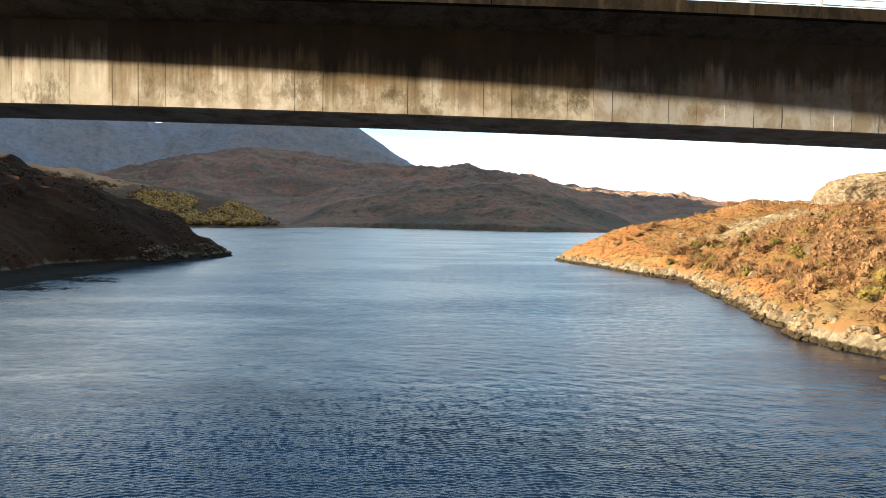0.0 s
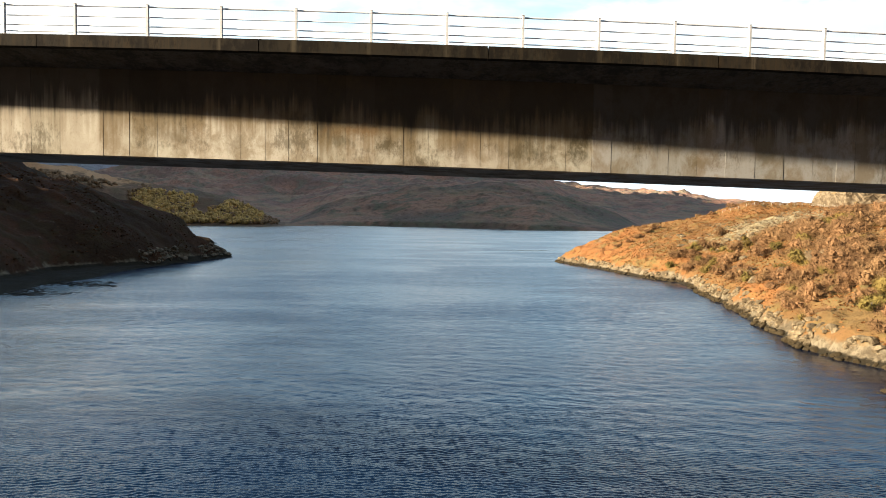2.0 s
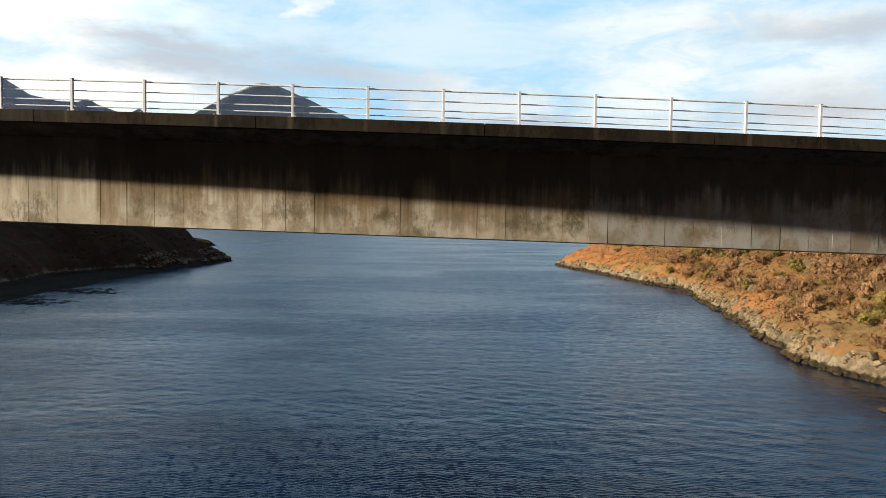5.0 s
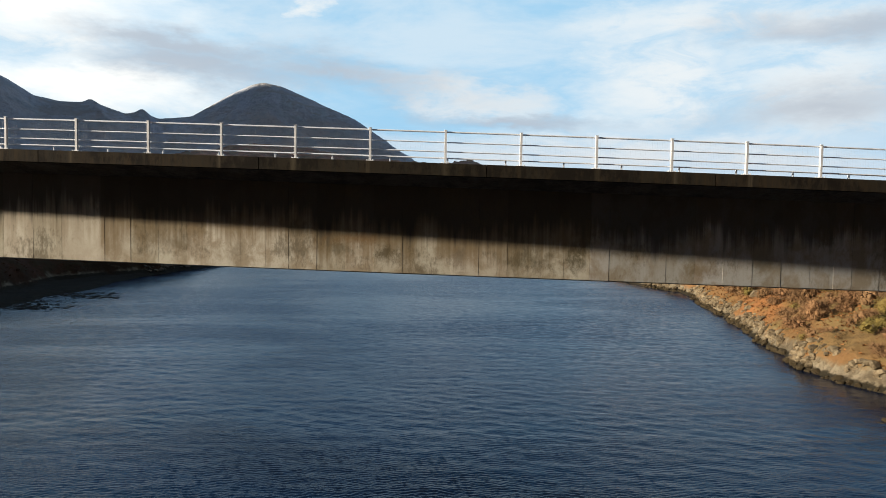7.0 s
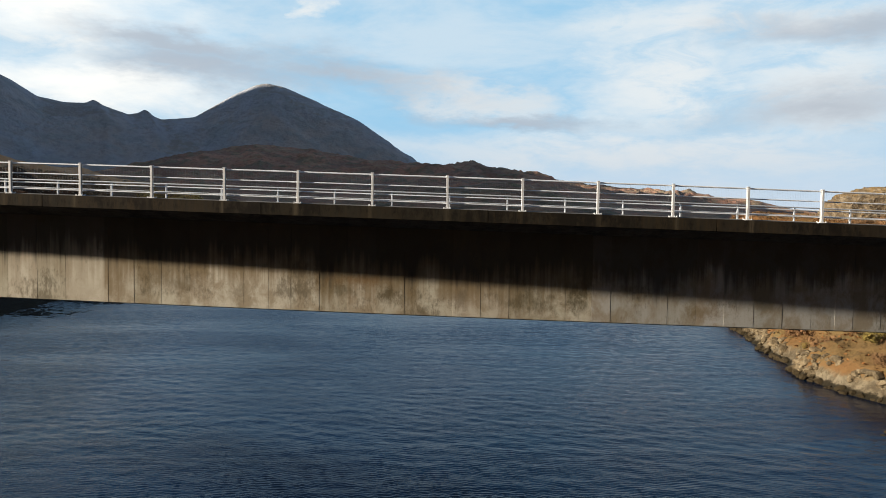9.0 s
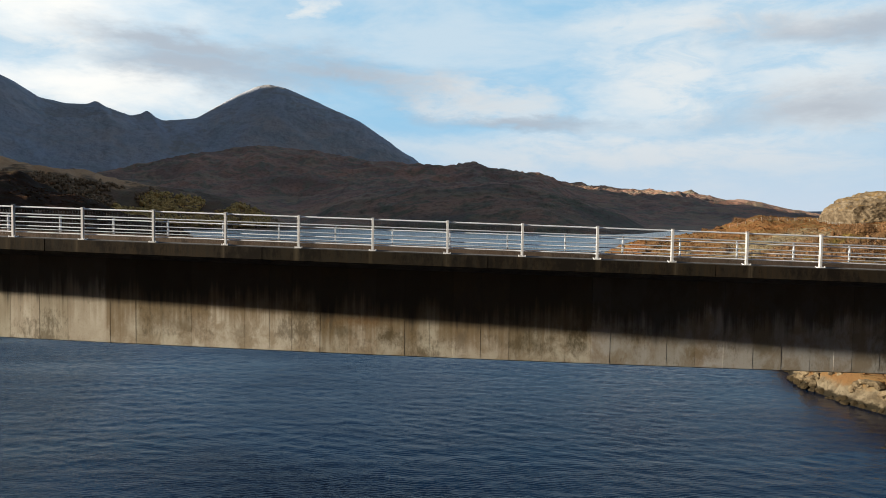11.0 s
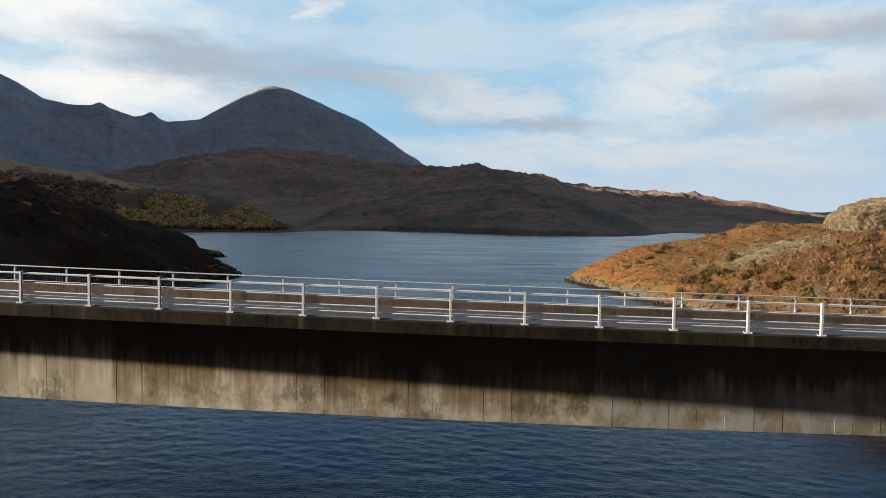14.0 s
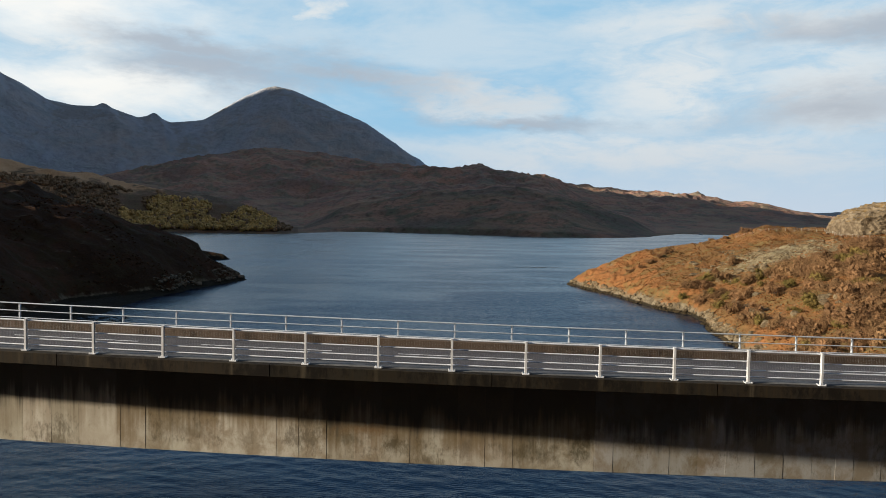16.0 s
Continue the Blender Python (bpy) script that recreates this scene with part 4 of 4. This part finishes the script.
# ---- scattered rocks, shrubs and woods ----


def icosphere(level):
    bm = bmesh.new()
    bmesh.ops.create_icosphere(bm, subdivisions=level, radius=1.0)
    bm.verts.ensure_lookup_table()
    v = np.array([x.co[:] for x in bm.verts])
    f = np.array([[x.index for x in face.verts] for face in bm.faces])
    bm.free()
    return v, f


ICO = icosphere(2)


def rock_shapes(rng, count):
    out = []
    for i in range(count):
        v = ICO[0].copy()
        cuts = rng.normal(size=(9, 3))
        cuts /= np.linalg.norm(cuts, axis=1)[:, None]
        for c, depth in zip(cuts, rng.uniform(0.45, 0.85, 9)):
            over = v @ c - depth
            v -= np.clip(over, 0, None)[:, None] * c
        out.append(v + rng.normal(scale=0.03, size=v.shape))
    return out


def scatter(name, shapes, faces, places, sizes, mat, label, category, rng, squash=(0.5, 0.8)):
    """Many pieces that nobody could count, as one mesh."""
    verts, tris, base = [], [], 0
    for place, size in zip(places, sizes):
        v = shapes[rng.integers(len(shapes))]
        a = rng.uniform(0, 2 * math.pi)
        c, si = math.cos(a), math.sin(a)
        w = np.stack([v[:, 0] * c - v[:, 1] * si, (v[:, 0] * si + v[:, 1] * c) * rng.uniform(0.7, 1), v[:, 2] * rng.uniform(*squash)], 1)
        verts.append(w * size + place)
        tris.append(faces + base)
        base += len(v)
    return tagged(piece(name, mesh_of(name, np.concatenate(verts), np.concatenate(tris)), mat), label, category, kind="stuff")


rng = np.random.default_rng(7)
ROCKS = rock_shapes(rng, 12)


def along_shore(line, first, last, count, inland, rng):
    pts = np.array(line[first:last + 1], float)
    seg = np.linalg.norm(np.diff(pts, axis=0), axis=1)
    cum = np.concatenate([[0], np.cumsum(seg)])
    u = rng.uniform(0, cum[-1], count)
    xy = np.stack([np.interp(u, cum, pts[:, 0]), np.interp(u, cum, pts[:, 1])], 1)
    k = np.clip(np.searchsorted(cum, u) - 1, 0, len(seg) - 1)
    d = (pts[k + 1] - pts[k]) / seg[k][:, None]
    return xy + np.stack([d[:, 1], -d[:, 0]], 1) * rng.uniform(*inland, count)[:, None]


xy = along_shore(RIGHT_SHORE, 4, 20, 6500, (-7.0, 2.5), rng)
z = right_height(xy[:, 0], xy[:, 1])
keep = (z > -0.1) & (fbm(xy[:, 0], xy[:, 1], 7, 3, 73) > -0.10)
xy, z = xy[keep], z[keep]
extra = along_shore(RIGHT_SHORE, 5, 11, 2600, (-7.5, 0.0), rng)
extra_z = right_height(extra[:, 0], extra[:, 1])
extra, extra_z = extra[extra_z > 0.0], extra_z[extra_z > 0.0]
skerry = rng.normal(0, 1, (40, 2)) * (1.8, 0.8) + (55.8, 86.5)
xy, z = np.concatenate([xy, extra, skerry]), np.concatenate([z, extra_z, np.full(len(skerry), -0.25)])
scatter("shore_rocks", ROCKS, ICO[1], np.column_stack([xy, z - 0.12]), rng.uniform(0.3, 1.0, len(xy)) ** 1.8 * 1.15, BOULDER,
        "pale weathered rocks along the sunlit shore", "rocks", rng)
xy = along_shore(LEFT_SHORE, 7, 16, 3200, (-9.0, 3.0), rng)
z = left_height(xy[:, 0], xy[:, 1])
keep = (z > 1.0) & (z < 6.0) & (xy[:, 1] > 205) & (fbm(xy[:, 0], xy[:, 1], 14, 3, 71) > 0.0)
xy, z = xy[keep], z[keep]
scatter("point_rocks", ROCKS, ICO[1], np.column_stack([xy, z]), rng.uniform(0.3, 1.0, len(xy)) ** 2.0 * 1.5, POINT_ROCK,
        "grey rocks on the shaded shore", "rocks", rng)
sx = np.concatenate([rng.normal(0, 1, (1500, 2)) * (10, 8) + (114, 252), rng.normal(0, 1, (260, 2)) * (4, 4) + (108, 277), rng.normal(0, 1, (160, 2)) * (3, 5) + (110, 197)])
sx = sx[fbm(sx[:, 0], sx[:, 1], 9, 3, 81) > -0.06]
scatter("scree", ROCKS, ICO[1], np.column_stack([sx, right_height(sx[:, 0], sx[:, 1])]), rng.uniform(0.2, 1.0, len(sx)) ** 1.5 * 0.6, BOULDER,
        "grey scree of broken stone on the slope", "scree", rng)
ox = np.concatenate([rng.normal(0, 1, (12, 2)) * (2.5, 6) + c for c in ((90, 268), (80, 187), (92, 172), (100, 236), (84, 205), (104, 170))])
scatter("outcrops", ROCKS, ICO[1], np.column_stack([ox, right_height(ox[:, 0], ox[:, 1]) - 0.1]), rng.uniform(0.4, 1.0, len(ox)) ** 1.4 * 2.1, BOULDER,
        "pale rock outcrops among the bracken", "rocks", rng)

# floating weed
wx_, wy_ = [], []
for cx_, cy_, ru_, rv_, k_ in ((-108, 180, 6, 3.5, 170), (-103, 171, 6, 2.5, 150), (-104, 199, 6, 3, 190), (-95, 193, 4, 1.5, 60), (50, 428, 13, 1.6, 90)):
    wx_ += list(rng.normal(cx_, ru_, k_))
    wy_ += list(rng.normal(cy_, rv_, k_))
weed_xy = np.array([wx_, wy_]).T
FRONDS = np.array([[-1.6, 0, 0], [0.2, -0.35, 0.4], [1.5, 0.1, 0], [0.1, 0.4, 0.3], [-0.5, 0.9, 0], [0.9, -0.8, 0.2]], float)
scatter("seaweed", [FRONDS + rng.normal(scale=0.15, size=FRONDS.shape) for i in range(6)], np.array([[0, 1, 2], [0, 2, 3], [4, 1, 5], [4, 5, 2]]),
        np.column_stack([weed_xy, np.full(len(weed_xy), 0.05)]), rng.uniform(0.3, 1.0, len(weed_xy)), WEED, "dark brown seaweed floating off the rocks", "seaweed", rng, (0.08, 0.2))

# bracken cover
count = 64000
bx = np.column_stack([rng.uniform(54, 172, count), rng.uniform(92, 342, count)])
bz = right_height(bx[:, 0], bx[:, 1])
cover = fbm(bx[:, 0], bx[:, 1], 22, 4, 91)
bare_ground = np.exp(-(((bx[:, 0] - 114) / 16) ** 2 + ((bx[:, 1] - 252) / 14) ** 2))
keep = (bz > 3.0 + 3 * cover) & (cover + rng.uniform(-0.12, 0.12, count) > -0.13) & (rng.uniform(0, 1, count) > bare_ground)
bx, bz = bx[keep], bz[keep]
TUFT_V = np.array([[-1, 0, 0], [1, 0, 0.1], [0.2, 0.5, 1.0], [0, -1, 0.05], [-0.3, 0.9, 0], [0.5, -0.2, 0.8], [-0.6, -0.5, 0.6], [0.7, 0.7, 0.5], [-0.9, 0.4, 0.35]], float)
TUFT_F = np.array([[0, 1, 2], [3, 4, 5], [0, 3, 6], [1, 4, 7], [4, 0, 8]])
tufts = [TUFT_V + rng.normal(scale=0.18, size=TUFT_V.shape) for i in range(8)]
scatter("bracken", tufts, TUFT_F, np.column_stack([bx, bz - 0.05]), rng.uniform(0.18, 0.42, len(bx)), BRACKEN,
        "rust-orange autumn bracken covering the slope", "bracken", rng, (0.5, 1.0))
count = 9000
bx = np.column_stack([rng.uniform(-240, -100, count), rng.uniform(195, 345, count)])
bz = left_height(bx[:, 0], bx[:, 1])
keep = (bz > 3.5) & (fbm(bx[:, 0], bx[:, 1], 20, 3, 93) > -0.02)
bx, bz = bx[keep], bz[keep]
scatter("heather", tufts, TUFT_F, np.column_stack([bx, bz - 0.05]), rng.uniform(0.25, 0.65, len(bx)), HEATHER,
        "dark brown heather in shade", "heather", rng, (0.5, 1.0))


def crown_mesh(name, rng, lobes, cards, card, spread=1.0, upright=0.0, clumps=0):
    """A crown of uneven lobes: soft clumps of twigs, if any, and many small leaf or twig cards round them."""
    centres = rng.normal(size=(lobes, 3)) * (0.55 * spread, 0.55 * spread, 0.16) + (0, 0, 0.5)
    radii = rng.uniform(0.35, 0.62, lobes)
    verts, faces = [], []
    for i in range(clumps):
        k = rng.integers(lobes)
        d = rng.normal(size=3)
        d /= np.linalg.norm(d)
        c = centres[k] + d * radii[k] * 0.45
        c[2] = max(c[2], 0.10)
        r = rng.uniform(0.07, 0.15)
        faces += [tuple(int(q) + len(verts) for q in f) for f in ICO[1]]
        verts += list(ICO[0] * r * (1, 1, 1.15) * (1 + 0.22 * rng.normal(size=(len(ICO[0]), 1))) + c)
    for i in range(cards):
        k = rng.integers(lobes)
        d = rng.normal(size=3)
        d /= np.linalg.norm(d)
        c = centres[k] + d * radii[k] * (rng.uniform(0.7, 1.2) if clumps else rng.uniform(0.15, 1.25) ** 0.6)
        if c[2] < 0.05:
            c[2] = abs(c[2]) * 0.5 + 0.04
        u, w = d * 0.7 + rng.normal(size=3) * 0.8, rng.normal(size=3)
        u[2] += upright * 0.4 * np.sign(u[2])
        u, w = u / np.linalg.norm(u), w / np.linalg.norm(w)
        s1 = card * rng.uniform(0.5, 1.3)
        faces.append((len(verts), len(verts) + 1, len(verts) + 2))
        verts += [c - u * s1, c + u * s1 + w * s1 * 0.25, c + w * s1 * (rng.uniform(0.35, 0.7) if clumps else rng.uniform(0.5, 1.0))]
    return mesh_of(name, verts, faces, False)


def shrub(label, mats, rng, lobes, cards, card, spread=1.0, upright=0.0, stem=True):
    ob = thing("shrub", label, "shrub", "shrubs on the headland")
    if stem:
        bm = bmesh.new()
        for i in range(4):
            a = rng.uniform(0, 2 * math.pi)
            lean = Vector((math.cos(a) * 0.25, math.sin(a) * 0.25, 0.55))
            r0, r1 = 0.028, 0.008
            ring0 = [bm.verts.new((r0 * math.cos(t), r0 * math.sin(t), -0.05)) for t in (0, 2.1, 4.2)]
            ring1 = [bm.verts.new(Vector((r1 * math.cos(t), r1 * math.sin(t), 0)) + lean) for t in (0, 2.1, 4.2)]
            for j in range(3):
                bm.faces.new((ring0[j], ring0[(j + 1) % 3], ring1[(j + 1) % 3], ring1[j]))
        part("trunk", bm, BARK, ob)
    piece("crown", crown_mesh("crown", rng, lobes, cards, card, spread, upright, 80), mats, ob)
    return ob


RUSSETS = [shrub("leafless russet birch scrub on the bracken slope", RUSSET, rng, 8, 6500, 0.044, 0.7, 1.0) for i in range(5)]
OLIVES = [shrub("dense olive-green gorse bush on the slope", GORSE, rng, 6, 4500, 0.046, 0.7, 0.4) for i in range(3)]
WINTER_SPOTS = [(72.6, 295), (77, 294), (81, 296), (86.5, 303), (90.7, 306), (112, 312), (114.4, 304), (100, 255), (103, 221), (101, 211), (103, 209), (101, 200), (104, 201),
                (102, 193), (103, 186), (103.6, 181), (91.6, 166), (95, 165), (91.6, 154), (79.4, 140), (79, 132), (128.5, 228), (78.6, 137.5), (78.5, 130), (74.5, 130),
                (70, 117.5), (69, 131), (76, 122.5), (83, 139.5), (122, 300)]
OLIVE_SPOTS = [(88, 175), (86.5, 171), (84, 155), (70.2, 140), (81, 148), (118, 205), (74, 119), (97, 190), (68.5, 112)]


def plant(kinds, spots, lo, hi, rng, used):
    for x, y in spots:
        size = rng.uniform(lo, hi) * (0.55 if y > 290 else 1.0)
        zz = float(right_height(np.array([x]), np.array([y]))[0])
        if zz < 3.2:
            continue
        src = kinds[rng.integers(len(kinds))]
        m = Matrix.Translation((x, y, zz - 0.1)) @ Matrix.Rotation(rng.uniform(0, 6.28), 4, "Z")
        if src.name not in used:
            used.add(src.name)
            ob = src
            ob.matrix_basis = m
        else:
            ob = copy_thing(src, m)
        ob.scale = (size * rng.uniform(0.9, 1.2), size * rng.uniform(0.9, 1.2), size * rng.uniform(0.75, 1.0))


used = set()
plant(RUSSETS, WINTER_SPOTS, 2.8, 4.5, rng, used)
plant(OLIVES, OLIVE_SPOTS, 2.0, 3.4, rng, used)
more = np.column_stack([rng.uniform(64, 150, 430), rng.uniform(88, 250, 430)])
dense = fbm(more[:, 0], more[:, 1], 26, 3, 101) + 0.16 * smooth(-more[:, 1], -215, -130) + 0.04 * smooth(more[:, 0], 85, 105)
more = more[(dense > 0.125) & (np.hypot(more[:, 0] - 114, more[:, 1] - 252) > 24)]
plant(RUSSETS, more[: int(len(more) * 0.74)], 1.8, 3.7, rng, used)
plant(OLIVES, more[int(len(more) * 0.74):], 1.5, 2.9, rng, used)

# crag beside the crest
v, f = icosphere(6)
sq = np.sign(v) * np.abs(v) ** 0.72
crag_rng = np.random.default_rng(12)
cuts = crag_rng.normal(size=(26, 3)) * (1.0, 1.0, 0.55)
cuts /= np.linalg.norm(cuts, axis=1)[:, None]
for c, depth in zip(cuts, crag_rng.uniform(0.80, 1.02, 26)):
    sq = sq - np.clip(sq @ c - depth, 0, None)[:, None] * c
cx, cy, cz = 181.5, 272.0, 22.0
px, py, pz = cx + sq[:, 0] * 38, cy + sq[:, 1] * 21, cz + sq[:, 2] * 16.4
bulge = 2.6 * fbm(px + pz * 0.6, py + pz * 0.9, 9, 6, 111, True) + 3.0 * fbm(px - pz, py + pz, 18, 4, 115) + 2.2 * fbm(px * 2 + pz, pz * 2.5 + py, 5, 4, 117, True) + 1.6 * fbm(px + pz, py * 2 - pz * 2, 2.6, 3, 119, True)
pts = np.stack([px + v[:, 0] * bulge, py + v[:, 1] * bulge, pz + v[:, 2] * bulge * 0.7], 1)
tagged(piece("crag", mesh_of("crag", pts, f, False), CRAG), "large pale bare rock crag rising above the crest", "rock")

# post and wire fence on the crest
fence = thing("fence", "weathered timber post and wire fence along the crest", "fence")
line = [(117.5, 299.5), (127.5, 292), (137, 290), (146, 284), (141, 262), (144, 246), (150, 232)]
spots = []
for (ax, ay), (bx_, by_) in zip(line, line[1:]):
    k = max(1, round(math.hypot(bx_ - ax, by_ - ay) / 2.9))
    spots += [(ax + (bx_ - ax) * i / k, ay + (by_ - ay) * i / k) for i in range(k)]
tops = []
for x, y in spots:
    zz = float(right_height(np.array([x]), np.array([y]))[0])
    part("post", box(bmesh.new(), (x - 0.07, y - 0.07, zz - 0.3), (x + 0.07, y + 0.07, zz + 1.25), 0.015), WOOD, fence)
    tops.append(Vector((x, y, zz)))
for hgt in (0.5, 0.85, 1.15):
    bm = bmesh.new()
    for p0, p1 in zip(tops, tops[1:]):
        d = (p1 - p0).normalized()
        side = Vector((-d.y, d.x, 0)) * 0.008
        q = [bm.verts.new(c + Vector((0, 0, hgt)) + o) for c in (p0, p1) for o in (-side, side, Vector((0, 0, 0.014)))]
        for i in range(3):
            bm.faces.new((q[i], q[(i + 1) % 3], q[3 + (i + 1) % 3], q[3 + i]))
    part("wire", bm, WIRE, fence)

# woods on the spur across the loch
LOBE = icosphere(1)
tree_shapes = []
for i in range(12):
    lobes = []
    for k in range(6):
        c = rng.normal(size=3) * (0.42, 0.42, 0.22) + (0, 0, 0.75)
        lobes.append(LOBE[0] * rng.uniform(0.28, 0.52) * (1 + 0.20 * rng.normal(size=(len(LOBE[0]), 1))) + c)
    tree_shapes.append(np.concatenate(lobes))
TREE_F = np.concatenate([LOBE[1] + k * len(LOBE[0]) for k in range(6)])


def far_height(x, y):
    """Height of the distant land, read off its rings."""
    a, r = np.degrees(np.arctan2(x, y)), np.hypot(x, y)
    i = np.clip(np.searchsorted(rr, r), 1, len(rr) - 1)
    j = np.clip(np.searchsorted(az, a), 1, len(az) - 1)
    return np.minimum(height[i, j], height[i - 1, j - 1])


def wood(name, count, az0, az1, off0, off1, mat, label, lo, hi, density):
    a = 0.5 * (az0 + az1) + 0.5 * (az1 - az0) * np.clip(rng.normal(0, 0.55, count) if az1 - az0 < 10 else rng.uniform(-1, 1, count), -1.6, 1)
    r = np.interp(a, SHORE_AZ, SHORE_R) + rng.uniform(off0, off1, count)
    x, y = r * np.sin(np.radians(a)), r * np.cos(np.radians(a))
    zz = far_height(x, y)
    k = (zz > 2.0) & (fbm(x, y, 70, 3, 121) > density)
    scatter(name, tree_shapes, TREE_F, np.column_stack([x, y, zz - 0.4])[k], rng.uniform(lo, hi, k.sum()), mat, label, "trees", rng, (0.9, 1.3))


wood("golden_wood", 1500, -25.5, -14.4, 8, 135, GOLD, "yellowing birch wood on the spur above the far shore", 3.6, 6.8, -0.10)
wood("dun_wood", 1900, -33, -13.2, 4, 150, DUN_WOOD, "bare brown birch wood on the spur", 3.0, 5.6, -0.12)

# moored boat
boat = thing("boat", "small white motor boat moored off the far shore", "boat", at=(452, 1320, 0.0))
bm = bmesh.new()
sections = [(-4.6, 1.1, 0.9), (-2.0, 1.35, 0.95), (1.5, 1.3, 1.1), (3.8, 0.7, 1.4), (5.0, 0.05, 1.7)]
rings = []
for x, w, t in sections:
    rings.append([bm.verts.new(c) for c in ((x, -w, t), (x, -w * 0.75, -0.3), (x, 0, -0.5), (x, w * 0.75, -0.3), (x, w, t))])
for r0, r1 in zip(rings, rings[1:]):
    for j in range(4):
        bm.faces.new((r0[j], r0[j + 1], r1[j + 1], r1[j]))
    bm.faces.new((r0[4], r0[0], r1[0], r1[4]))
bm.faces.new(rings[0])
part("hull", bm, BOAT, boat)
part("cabin", box(bmesh.new(), (-2.4, -0.95, 0.9), (1.4, 0.95, 2.8), 0.15), BOAT, boat)
part("windscreen", box(bmesh.new(), (1.38, -0.8, 1.8), (1.46, 0.8, 2.5), 0.02), BOAT_DARK, boat)

# ---- true size ----
for me in bpy.data.meshes:
    me.transform(Matrix.Scale(SCALE, 4))
for ob in scene.objects:
    if ob.type in ("MESH", "EMPTY"):
        ob.location = ob.location * SCALE
